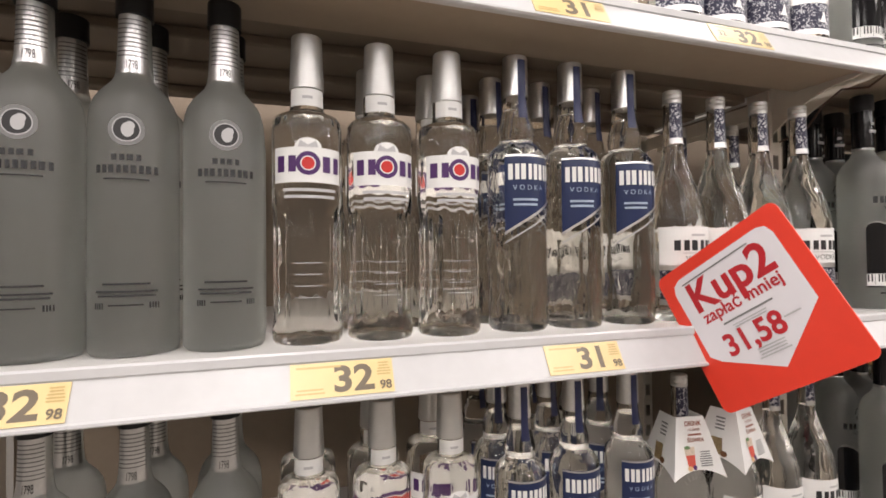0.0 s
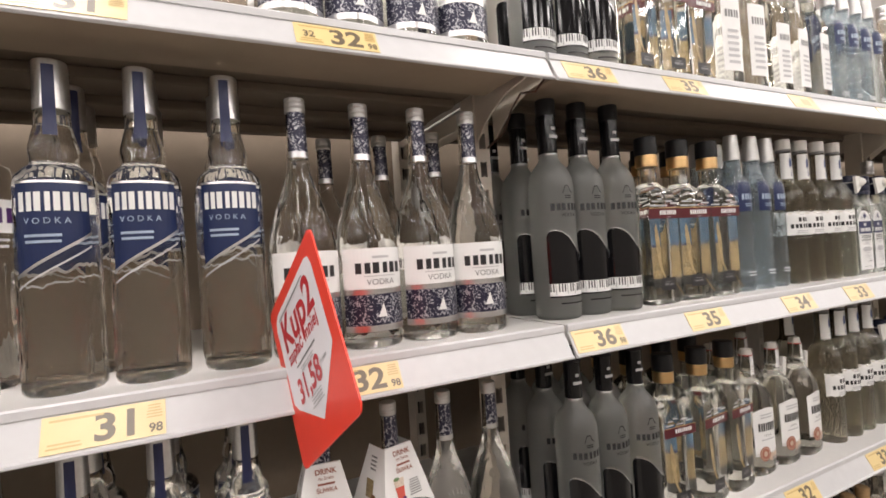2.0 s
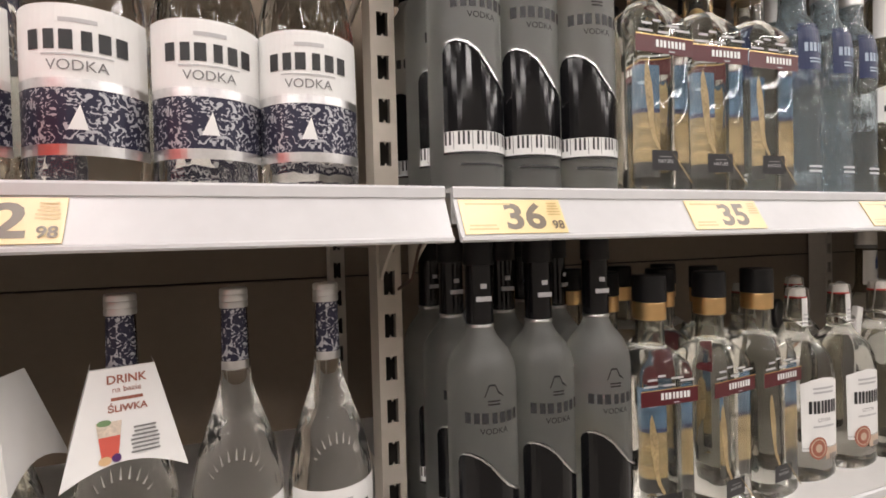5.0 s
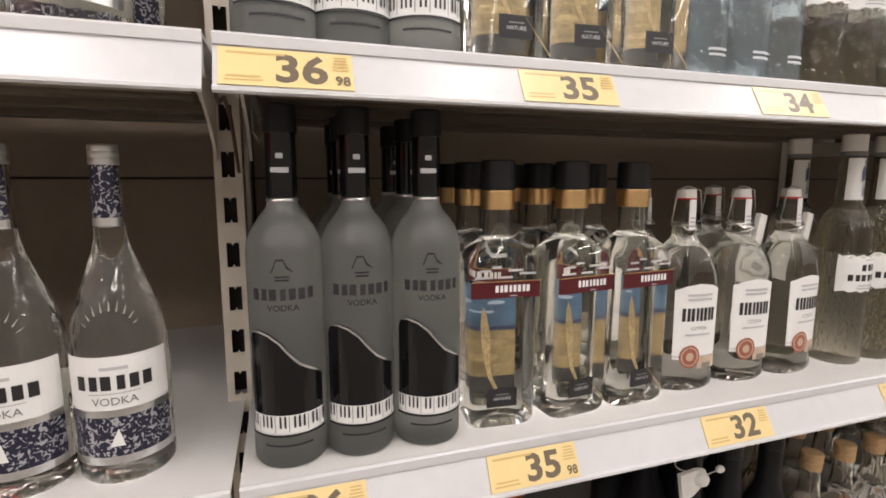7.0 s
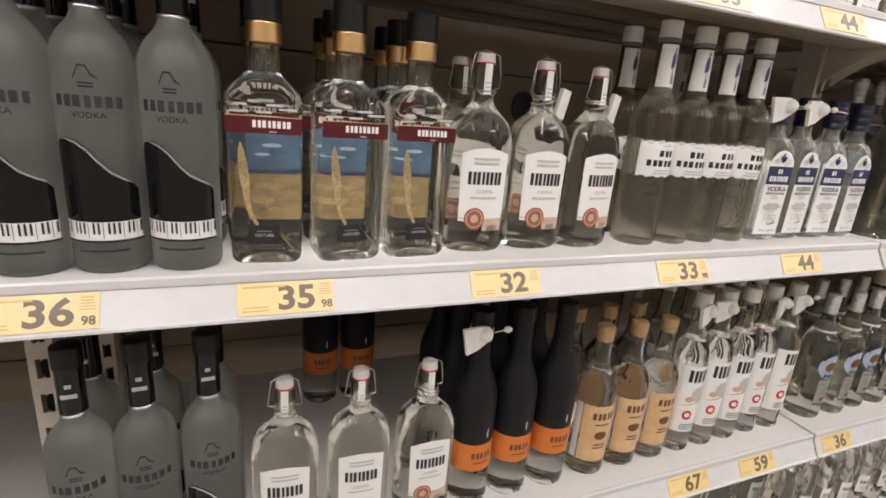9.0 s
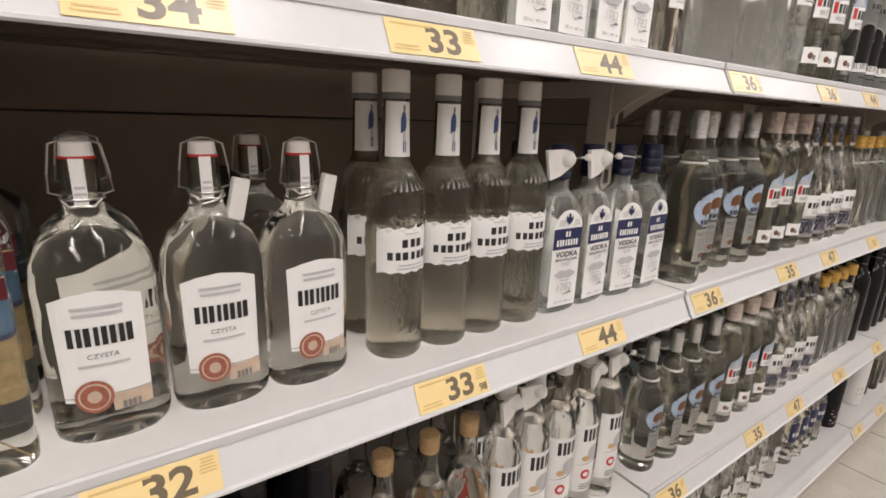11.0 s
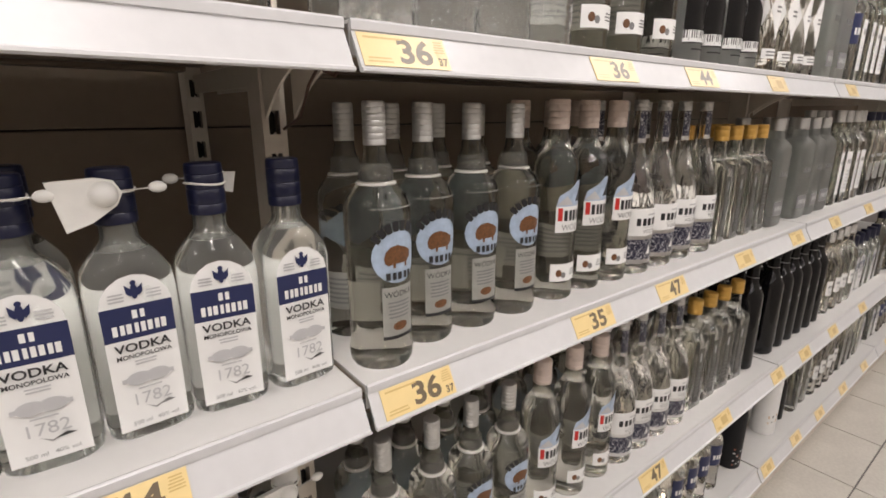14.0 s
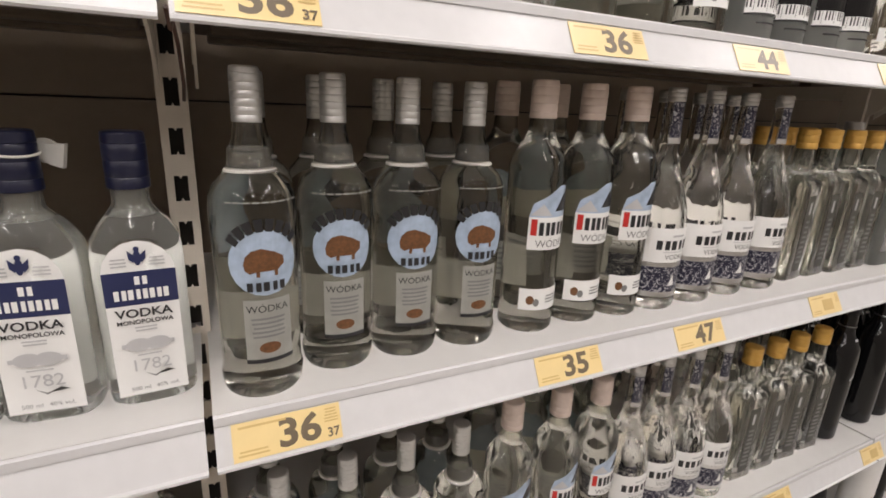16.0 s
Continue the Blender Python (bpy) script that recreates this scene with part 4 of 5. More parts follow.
# heavy clear bottle, cut pattern glass
FACET = dict(R=0.0375, fill=0.78, glass=CUTGLASS, body_label="cut-pattern clear glass",
    rings=round_rings(*foot(0.0375), (0.085, 0.0378), (0.180, 0.0375), (0.196, 0.0350), (0.210, 0.0270), (0.222, 0.0195), (0.235, 0.0165), (0.262, 0.0155)),
    caps=[("cap", SILVERCAP, cap(0.258, 0.300, 0.0168, 0.0165, 2), "silver cap")],
    labels=[("label", [("r", PAPER, -0.026, 0.120, 0.026, 0.165)], [("b", NAVY, -0.019, 0.138, 0.019, 0.152, 5), ("l", GREYINK, -0.014, 0.124, 0.014, 0.133, 2)], "white label")])
# broad frosted flask with a dark lower label
FLASK = dict(flat=True, oval=True, glass=FROST, solid=True, body_label="frosted grey glass",
    rings=[(0.0, 0.034, 0.028, 4), (0.001, 0.038, 0.031, 4), (0.006, 0.0410, 0.0335, 4.5), (0.190, 0.0410, 0.0335, 4.5), (0.204, 0.0390, 0.0320, 4), (0.214, 0.0290, 0.0270, 3), (0.222, 0.0190, 0.0190, 2.2), (0.245, 0.0160, 0.0160, 2)],
    caps=[("cap", SILVERCAP, cap(0.242, 0.272, 0.0175, 0.0172), "grey cap")],
    labels=[("label", [("r", GREYINK, -0.030, 0.030, 0.030, 0.066)], [("b", PALEINK, -0.022, 0.042, 0.022, 0.054, 5)], "dark grey lower label")],
    marks=[("b", GREYINK, -0.024, 0.128, 0.024, 0.142, 5)])
# clear bottle with a tall white label
PLAIN_WHITE = dict(flat=True, oval=True, fill=0.86, glass=GREENGLASS,
    rings=[(0.0, 0.026, 0.024, 3), (0.001, 0.030, 0.027, 3), (0.006, 0.0330, 0.0300, 3.4), (0.180, 0.0330, 0.0300, 3.4), (0.196, 0.0310, 0.0285, 3), (0.210, 0.0220, 0.0215, 2.2), (0.222, 0.0160, 0.0160, 2), (0.260, 0.0150, 0.0150, 2)],
    caps=[("cap", SILVERCAP, cap(0.256, 0.292, 0.0165, 0.0162), "silver cap")],
    labels=[("label", [("r", PAPER, -0.022, 0.035, 0.022, 0.165)], [("b", GREYINK, -0.016, 0.128, 0.016, 0.142, 5), ("l", PALEINK, -0.014, 0.045, 0.014, 0.110, 6)], "tall white label")])

# tall black bottle with silver strokes
NIGHT = dict(glass=BLACK, solid=True, R=0.034, body_label="black gloss glass",
    rings=round_rings(*foot(0.034), (0.205, 0.034), (0.222, 0.0325), (0.238, 0.0255), (0.250, 0.0185), (0.262, 0.0155), (0.300, 0.0145)),
    caps=[("cap", BLACKCAP, cap(0.298, 0.325, 0.0160, 0.0155), "black cap"), ("neck_ring", SILVER, cap(0.268, 0.271, 0.0158, 0.0158), "")],
    marks=[("p", PALEINK, [(-0.004, 0.150), (0.012, 0.164), (0.012, 0.168), (-0.006, 0.154)]), ("p", PALEINK, [(0.000, 0.135), (0.014, 0.147), (0.014, 0.150), (0.000, 0.138)]), ("r", PALEINK, 0.010, 0.03, 0.0125, 0.13), ("r", PALEINK, -0.006, 0.240, 0.008, 0.244)])

# painted bottles on the bottom shelf
BLOSSOM = dict(glass=MATTBLACK, solid=True, R=0.036, body_label="matt black glass with pale blossoms",
    rings=round_rings(*foot(0.036), (0.180, 0.036), (0.198, 0.034), (0.212, 0.026), (0.225, 0.018), (0.250, 0.0145)),
    caps=[("cap", BLACKCAP, cap(0.247, 0.275, 0.0158, 0.0155), "")],
    marks=[("e", PALEINK if q % 3 else SEAL, -0.032 + 0.0105 * (q % 7), 0.018 + 0.011 * (q // 4) + 0.004 * (q % 3), 0.0028 + 0.0007 * (q % 3), 0.0028) for q in range(22)])
SNOW = dict(glass=PAPER, solid=True, R=0.037, body_label="white lacquered glass",
    rings=round_rings(*foot(0.037), (0.195, 0.037), (0.215, 0.0345), (0.230, 0.026), (0.245, 0.018), (0.275, 0.0150)),
    caps=[("cap", MILK, cap(0.272, 0.298, 0.0160, 0.0155), "")],
    marks=[("e", GREYINK if q % 2 else PEACH, -0.030 + 0.0125 * (q % 6), 0.05 + 0.012 * (q // 5) + 0.003 * (q % 4), 0.0022, 0.0026) for q in range(18)])
DEEPBLUE = dict(R=0.032, fill=0.8, rings=round_rings(*foot(0.032), (0.150, 0.032), (0.165, 0.030), (0.180, 0.020), (0.192, 0.0145), (0.212, 0.0138)),
    caps=[("cap", SILVER, cap(0.208, 0.236, 0.0150, 0.0148), "")],
    labels=[("label", [("r", NAVY, -0.030, 0.085, 0.030, 0.150)], [("b", PAPER, -0.022, 0.105, 0.022, 0.120, 5)], "navy label")])

WORDS = {
    "tall_frost": (TALL_FROST, "tall frosted bottle with silver neck sleeve"),
    "band": (BAND, "clear bottle with white and purple label"),
    "slant": (SLANT, "clear bottle with slanted royal blue label"),
    "stork": (STORK, "sloping clear bottle, white label, floral foil"),
    "piano": (PIANO, "frosted bottle with black piano-shaped label"),
    "field": (FIELD, "square clear bottle with wheat picture label"),
    "swing": (SWING, "oval swing-top bottle with white shield label"),
    "sir": (SIR, "tall clear bottle with torn-edged white label"),
    "arched": (ARCHED, "squarish bottle, arched white label, navy cap"),
    "round": (ROUND, "clear bottle with round ice-blue picture label"),
    "peak": (PEAK, "clear bottle with white-blue mountain label"),
    "brick": (BRICK, "rectangular bottle, gold cap, dark strip label"),
    "coated": (COATED, "matt black coated bottle with orange band"),
    "corked": (CORKED, "corked clear bottle with peach paper label"),
    "slim": (SLIM, "slim clear bottle with busy white label"),
    "cool": (COOL, "slim clear bottle with deep blue label"),
    "clear": (CLEAR, "plain clear bottle with small white label"),
    "bare": (BARE, "clear flask with thin grey print and dark cap"),
    "diamond": (DIAMOND, "clear bottle with white diamonds and silver cap"),
    "facet": (FACET, "cut-pattern clear bottle with white label"),
    "flask": (FLASK, "broad frosted flask with dark lower label"),
    "plain_white": (PLAIN_WHITE, "clear bottle with tall plain white label"),
    "night": (NIGHT, "tall black gloss bottle with thin silver strokes"),
    "blossom": (BLOSSOM, "matt black bottle dotted with pale blossoms"),
    "snow": (SNOW, "white lacquered bottle with small blossoms"),
    "deepblue": (DEEPBLUE, "small clear bottle with navy label and silver cap"),
}
LEVEL_WORDS = {"A": "top shelf", "B": "second shelf", "C": "middle shelf", "D": "fourth shelf", "E": "bottom shelf"}
MODELS = {}
BEHIND = []
jitter = random.Random(11)


def stand(kind, level, xs, s=1.0, rows=1, y=ROW_Y, turn=0.0, skip=()):
    """Stands a facing of one kind on a shelf: places along the shelf, and rows behind them."""
    spec, label = WORDS[kind]
    for r in range(rows):
        for n, x in enumerate(xs):
            if (r, n) in skip:
                continue
            m = pose(x + (jitter.uniform(-0.003, 0.003) if r else 0), y + r * ROW_STEP * s + jitter.uniform(-0.002, 0.003), LEVELS[level], 0, 0, turn + jitter.uniform(-7, 7) + (jitter.uniform(-25, 25) + (125 if kind in ("round", "peak") else 0) if r else 0))
            if (kind, s) not in MODELS:
                ob = build_bottle(spec, label, s)
                ob.matrix_basis = m
                MODELS[kind, s] = ob
            elif x > 4.9 or (r and not (r == 1 and level in "BC" and 0.2 < x < 1.35)):
                BEHIND.append((MODELS[kind, s], m))
                continue
            else:
                ob = copy_thing(MODELS[kind, s], m)
            tagged(ob, label + ", " + LEVEL_WORDS[level], "bottle", kind.replace("_", " ") + " bottles on the " + LEVEL_WORDS[level])


def join_behind():
    """The rows behind the front facings and the far end: clear glass in one mesh, all else in another."""
    made = []
    for clear in (False, True):
        mats, verts, faces, idx = [], [], [], []
        total = 0
        for model, m in BEHIND:
            for o in model.children_recursive:
                me = o.data
                if (me.materials[0] in CLEAR_GLASSES) != clear:
                    continue
                slots = []
                for mm in me.materials:
                    if mm not in mats:
                        mats.append(mm)
                    slots.append(mats.index(mm))
                co = np.empty(len(me.vertices) * 3)
                me.vertices.foreach_get("co", co)
                mw = np.array(m)
                verts.append(co.reshape(-1, 3) @ mw[:3, :3].T + mw[:3, 3])
                for p in me.polygons:
                    faces.append([total + q for q in p.vertices])
                    idx.append(slots[p.material_index])
                total += len(me.vertices)
        made.append(mesh_from("bottles_behind", np.concatenate(verts).tolist(), faces, mats, idx, smooth=True))
    rest = tagged(new("bottles_behind", made[0]), "mixed vodka bottles standing in rows behind the front ones", "bottles", kind="stuff")
    tagged(part("glass", made[1], rest, "clear bottle glass"), kind="stuff")


# ---- room shell ----
def slab(name, x0, y0, z0, x1, y1, z1, m, label):
    return tagged(new(name, Build().box(x0, y0, z0, x1, y1, z1).mesh(name, m)), label, name.split("_")[0], kind="structure")


floor = slab("floor", -6.0, -9.6, -0.10, 11.0, 1.6, -0.006, GROUT, "pale beige tiled store floor with dark joints")
slab("wall_north", -6.0, 1.45, 0.0, 11.0, 1.6, 3.9, WALL, "plain painted wall behind the shelving")
slab("wall_south", -6.0, -9.6, 0.0, 11.0, -9.45, 3.9, WALL, "plain painted wall across the store")
slab("wall_west", -6.15, -9.6, 0.0, -6.0, 1.6, 3.9, WALL, "plain painted end wall of the store")
slab("wall_east", 11.0, -9.6, 0.0, 11.15, 1.6, 3.9, WALL, "plain painted far wall of the store")
# added out of view in place of opposite shelving, to cut low-angle lamp light
slab("wall_aisle", -6.0, -1.40, 0.0, 11.0, -1.25, 2.00, LIGHT_BLOCK, "unseen stand-in for shelving across the aisle, blocks low lamp light")
slab("ceiling", -6.15, -9.6, 3.9, 11.15, 1.6, 4.0, WALL, "plain store ceiling")
for lx, ly in LAMP_SPOTS:
    fixture = thing("ceiling_light", "white fluorescent strip light hung below the ceiling", "ceiling light", "store strip lights", pose(lx, ly, LAMP_Z + 0.01))
    part("housing", Build().box(-0.12, -LAMP_LONG / 2, 0.0, 0.12, LAMP_LONG / 2, 0.05, bevel=0.006).mesh("housing", WHITE_METAL), fixture)
    for hy in (-4.2, 0.0, 4.2):
        part("hanger", Build().box(-0.01, hy - 0.01, 0.05, 0.01, hy + 0.01, 0.34).mesh("hanger", WHITE_METAL), fixture)


# ---- shelving ----
def make_upright(x, y, width, z0, z1, name, label):
    """A slotted steel post: two side strips, bars between the slots, a dark plate behind for the channel's shade."""
    up = thing(name, label, "shelf upright", "slotted shelf uprights", pose(x, y, 0))
    h, t = width / 2, 0.0025
    b = Build()
    for sx in (-1, 1):
        b.box(min(sx * h, sx * 0.0068), 0, z0, max(sx * h, sx * 0.0068), t, z1)
        b.box(min(sx * h, sx * (h - t)), t, z0, max(sx * h, sx * (h - t)), 0.045, z1)
    k0 = int(math.ceil((z0 - 0.019) / 0.0505))
    top = z0
    k = k0
    while 0.0190 + 0.0505 * k + 0.030 < z1:
        s0 = 0.0190 + 0.0505 * k
        if s0 > top:
            b.box(-0.0068, 0, top, 0.0068, t, s0)
        b.prism([(-0.0016, s0), (0.0016, s0), (0, s0 + 0.0035)], 0.0, t, axis="y")
        b.prism([(-0.0016, s0 + 0.028), (0, s0 + 0.0245), (0.0016, s0 + 0.028)], 0.0, t, axis="y")
        top = s0 + 0.028
        k += 1
    b.box(-0.0068, 0, top, 0.0068, t, z1)
    part("post", b.mesh("post", CREAM_METAL), up, "cream painted slotted post")
    part("channel", Build().box(-h + t, 0.032, z0, h - t, 0.044, z1).mesh("channel", DARK), up, "dark plate painted as the shade inside the channel")
    return up


for jx in JOINTS:
    make_upright(jx - 0.007, POST_Y, 0.029, 0.0, 2.3, "shelf_upright", "cream slotted steel upright between two bays")
    make_upright(jx - 0.018, BACK_Y - 0.052, 0.026, 0.0, 2.3, "shelf_upright", "cream slotted steel upright against the back panel")


def rail_outline(z):
    return [(FRONT, z), (FRONT - 0.0022, z + 0.0012), (FRONT - 0.0042, z - 0.0008), (FRONT - 0.0046, z - 0.0085), (FRONT - 0.0030, z - 0.0092), (FRONT - 0.0032, z - 0.0102), (FRONT - 0.0032 - RAIL_OUT, z - 0.0102 - RAIL_DROP),
            (FRONT - 0.0062 - RAIL_OUT, z - 0.0115 - RAIL_DROP), (FRONT - 0.0066 - RAIL_OUT, z - 0.0140 - RAIL_DROP), (FRONT - 0.0040 - RAIL_OUT, z - 0.0157 - RAIL_DROP), (FRONT - 0.0005 - RAIL_OUT, z - 0.0150 - RAIL_DROP), (FRONT, z - 0.006)]


def make_shelf(level, x0, x1):
    z = LEVELS[level]
    sh = thing("store_shelf", "white steel shelf with a sloped price rail, " + LEVEL_WORDS[level], "shelf", "shelves of the vodka aisle")
    g = 0.0035
    fy, by = FRONT + 0.001, BACK_Y - 0.055
    b = Build().prism([(by, z), (fy, z), (fy, z - 0.030), (fy + 0.016, z - 0.030), (fy + 0.016, z - 0.028), (fy + 0.002, z - 0.028), (fy + 0.002, z - 0.0035), (by, z - 0.0035)], x0 + g, x1 - g)
    part("tray", b.mesh("tray", WHITE_METAL), sh, "white powder-coated tray")
    # sheet and ribs below the white tray carry the underside shade as darker colour
    part("underside", Build().box(x0 + 0.022, fy + 0.018, z - 0.0046, x1 - 0.022, by - 0.004, z - 0.0037).mesh("underside", SHADED_BEIGE), sh, "underside sheet in beige darkened for shade")
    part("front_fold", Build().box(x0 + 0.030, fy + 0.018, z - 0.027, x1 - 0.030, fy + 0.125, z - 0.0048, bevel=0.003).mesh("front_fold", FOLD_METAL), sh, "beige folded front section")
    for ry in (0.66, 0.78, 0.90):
        part("rib", Build().box(x0 + 0.04, ry + 0.012, z - 0.020, x1 - 0.04, ry + 0.042, z - 0.0048, bevel=0.003).mesh("rib", SHADED_BEIGE), sh, "folded stiffening rib")
    part("price_rail", Build().prism(rail_outline(z), x0 + g, x1 - g).mesh("price_rail", RAIL, smooth=False), sh, "white plastic price rail")
    for bx, sgn in ((x0, 1), (x1, -1)):
        cx = bx + sgn * 0.0175
        arm = [(POST_Y - 0.002, z - 0.0045), (FRONT + 0.020, z - 0.0045), (FRONT + 0.020, z - 0.024)]
        n = 8
        arm += [(FRONT + 0.040 + (POST_Y - FRONT - 0.044) * k / n, z - 0.030 - 0.058 * (k / n) ** 2.0) for k in range(n + 1)]
        part("bracket", Build().prism(arm, cx - 0.0015, cx + 0.0015).mesh("bracket", CREAM_METAL), sh, "curved cream bracket")
        part("bracket_arm", Build().box(cx - 0.0015, POST_Y + 0.047, z - 0.050, cx + 0.0015, BACK_Y - 0.06, z - 0.0210).mesh("bracket_arm", CREAM_METAL), sh)
    return sh


for j in range(len(JOINTS) - 1):
    for lv in LEVELS:
        make_shelf(lv, JOINTS[j], JOINTS[j + 1])
    panel = thing("back_panel", "beige steel back panels with a horizontal seam", "back panel", "back panels of the shelving")
    z = 0.0
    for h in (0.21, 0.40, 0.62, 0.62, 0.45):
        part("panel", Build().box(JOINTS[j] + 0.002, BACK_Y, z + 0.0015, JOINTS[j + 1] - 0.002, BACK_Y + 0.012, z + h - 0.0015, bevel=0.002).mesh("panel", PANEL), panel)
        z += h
    # dark sheet behind the panels, painting the shade in their seams
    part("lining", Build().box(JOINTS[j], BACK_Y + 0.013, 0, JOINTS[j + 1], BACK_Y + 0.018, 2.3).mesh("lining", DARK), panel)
    kick = new("kick_plate", Build().box(JOINTS[j] + 0.002, FRONT + 0.025, 0.0, JOINTS[j + 1] - 0.002, FRONT + 0.030, 0.150).mesh("kick_plate", CREAM_METAL))
    tagged(kick, "cream steel kick plate under the bottom shelf", "kick plate", "kick plates", "structure")


# ---- bottles, shelf by shelf ----
def spread(x0, step, n):
    return [x0 + step * k for k in range(n)]


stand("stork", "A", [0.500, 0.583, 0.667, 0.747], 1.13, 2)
stand("slant", "A", [0.249, 0.327, 0.413], 1.0)
stand("piano", "A", [0.884, 0.951, 1.019], 1.10, 2)
stand("field", "A", [1.112, 1.192, 1.268], 1.09, 2)
stand("plain_white", "A", [1.355, 1.445], 1.15, 2)
stand("plain_white", "A", [1.540, 1.620, 1.700], 1.0, 2)
stand("cool", "A", spread(1.785, 0.064, 4), 0.95, 2)
stand("clear", "A", spread(2.06, 0.07, 2), 1.0)
stand("clear", "A", spread(2.23, 0.074, 8), 1.0)
stand("bare", "A", spread(2.86, 0.080, 8), 1.0)

stand("tall_frost", "B", [-0.340, -0.256, -0.174, -0.091], 1.0, 2)
stand("band", "B", [-0.007, 0.074, 0.157], 1.0, 2, skip=((1, 0),))
stand("slant", "B", [0.249, 0.329, 0.416], 1.0, 3)
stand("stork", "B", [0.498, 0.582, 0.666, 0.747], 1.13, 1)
for sx, sy in ((0.580, 0.727), (0.666, 0.690), (0.748, 0.650)):
    stand("stork", "B", [sx], 1.13, 1, y=sy)
stand("piano", "B", [0.899, 0.967, 1.035], 1.10, 3)
stand("field", "B", [1.122, 1.210, 1.293], 1.09, 3)
stand("cool", "B", [1.375, 1.436, 1.495], 1.0, 2)
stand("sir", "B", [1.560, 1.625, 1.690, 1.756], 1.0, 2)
stand("arched", "B", [1.822, 1.888, 1.955, 2.025], 1.0, 2)
stand("clear", "B", [2.108], 1.0, 2)
stand("facet", "B", [2.258, 2.346, 2.434, 2.520], 1.08, 2)
stand("peak", "B", [2.605, 2.695, 2.787], 1.08, 2)
stand("piano", "B", [2.885, 2.965, 3.043, 3.120], 1.10, 2)
stand("diamond", "B", [3.212, 3.300, 3.388, 3.462], 1.10, 2)
stand("flask", "B", [3.580, 3.672], 1.1, 2)
stand("deepblue", "B", [3.770], 1.2, 2)
stand("plain_white", "B", spread(3.855, 0.074, 4), 1.05, 2)

stand("tall_frost", "C", [-0.256, -0.174, -0.091], 0.88, 2)
stand("band", "C", [-0.007, 0.074, 0.157], 0.88, 2)
stand("slant", "C", [0.249, 0.329, 0.416], 0.88, 3)
stand("stork", "C", [0.505, 0.597, 0.680, 0.757], 1.0, 1)
stand("piano", "C", [0.899, 0.964, 1.032], 1.0, 3, y=0.506)
stand("field", "C", [1.112, 1.199, 1.282], 1.0, 3, y=0.513)
stand("swing", "C", [1.372, 1.462, 1.548], 1.0, 2, skip=((1, 1), (1, 2)))
stand("swing", "C", [1.530], 1.0, 1, y=0.640)
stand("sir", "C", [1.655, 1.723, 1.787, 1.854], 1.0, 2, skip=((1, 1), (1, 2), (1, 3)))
stand("arched", "C", [1.921, 1.993, 2.066, 2.140], 1.0, 2, skip=((1, 1), (1, 2), (1, 3)))
stand("round", "C", [2.236], 1.0, 1, y=0.505)
stand("round", "C", [2.317, 2.395, 2.473], 1.0, 2)
stand("round", "C", [2.250], 1.0, 1, y=0.605, turn=125)
stand("peak", "C", [2.565, 2.643, 2.714], 1.0, 2)
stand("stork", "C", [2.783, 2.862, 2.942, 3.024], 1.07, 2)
stand("brick", "C", [3.115, 3.185, 3.255, 3.325], 1.0, 2)
stand("flask", "C", [3.410], 1.0, 2)
stand("flask", "C", [3.580, 3.675, 3.770], 1.0, 2)
stand("plain_white", "C", spread(3.90, 0.076, 4), 1.0, 2)

stand("stork", "D", [0.560, 0.650, 0.742], 1.0, 1)
stand("piano", "D", [0.905, 0.971, 1.041], 1.0, 2)
stand("swing", "D", [1.130, 1.230, 1.330], 1.0, 1)
stand("coated", "D", [1.408, 1.480, 1.555], 1.0, 3)
stand("coated", "D", [1.225, 1.300], 1.0, 1, y=0.86)
stand("corked", "D", [1.642, 1.716, 1.786], 1.0, 2)
stand("slim", "D", [1.852, 1.915, 1.980, 2.045, 2.112], 1.0, 2)
stand("round", "D", [2.245, 2.325, 2.403, 2.482], 0.95, 2)
stand("peak", "D", [2.563, 2.648, 2.727], 0.98, 2)
stand("stork", "D", [2.800, 2.872, 2.944, 3.016], 1.07, 2)
stand("brick", "D", [3.105, 3.180, 3.255, 3.335], 1.08, 2)
stand("night", "D", [3.425], 1.0, 2)
stand("night", "D", spread(3.575, 0.078, 6), 1.0, 2)

stand("clear", "E", spread(2.26, 0.080, 10), 0.92, 2)
stand("deepblue", "E", spread(3.10, 0.074, 4), 1.0, 2)
stand("blossom", "E", [3.470], 1.0)
stand("snow", "E", [3.740], 1.0)
stand("night", "E", [3.860], 0.62)
stand("bare", "E", [3.960, 4.050], 0.9, 2)

# the two far bays hold the same kinds in other facings
fill = random.Random(5)
for lv, x0, kinds in (("A", 3.60, ("clear", "arched", "bare", "cool", "clear")), ("B", 4.17, ("bare", "cool", "arched", "clear", "round")), ("C", 4.23, ("bare", "arched", "clear", "arched", "bare")),
                      ("D", 4.08, ("clear", "arched", "bare", "clear", "slim")), ("E", 4.14, ("clear", "bare", "arched", "deepblue", "clear"))):
    x, k = x0, 0
    while x < 6.05:
        for n in range(fill.choice((3, 4, 4, 5))):
            if all(abs(x - jx) > 0.055 for jx in JOINTS) and x < 6.1:
                stand(kinds[k % len(kinds)], lv, [x], 1.0, 1)
            x += 0.078
        k += 1


join_behind()


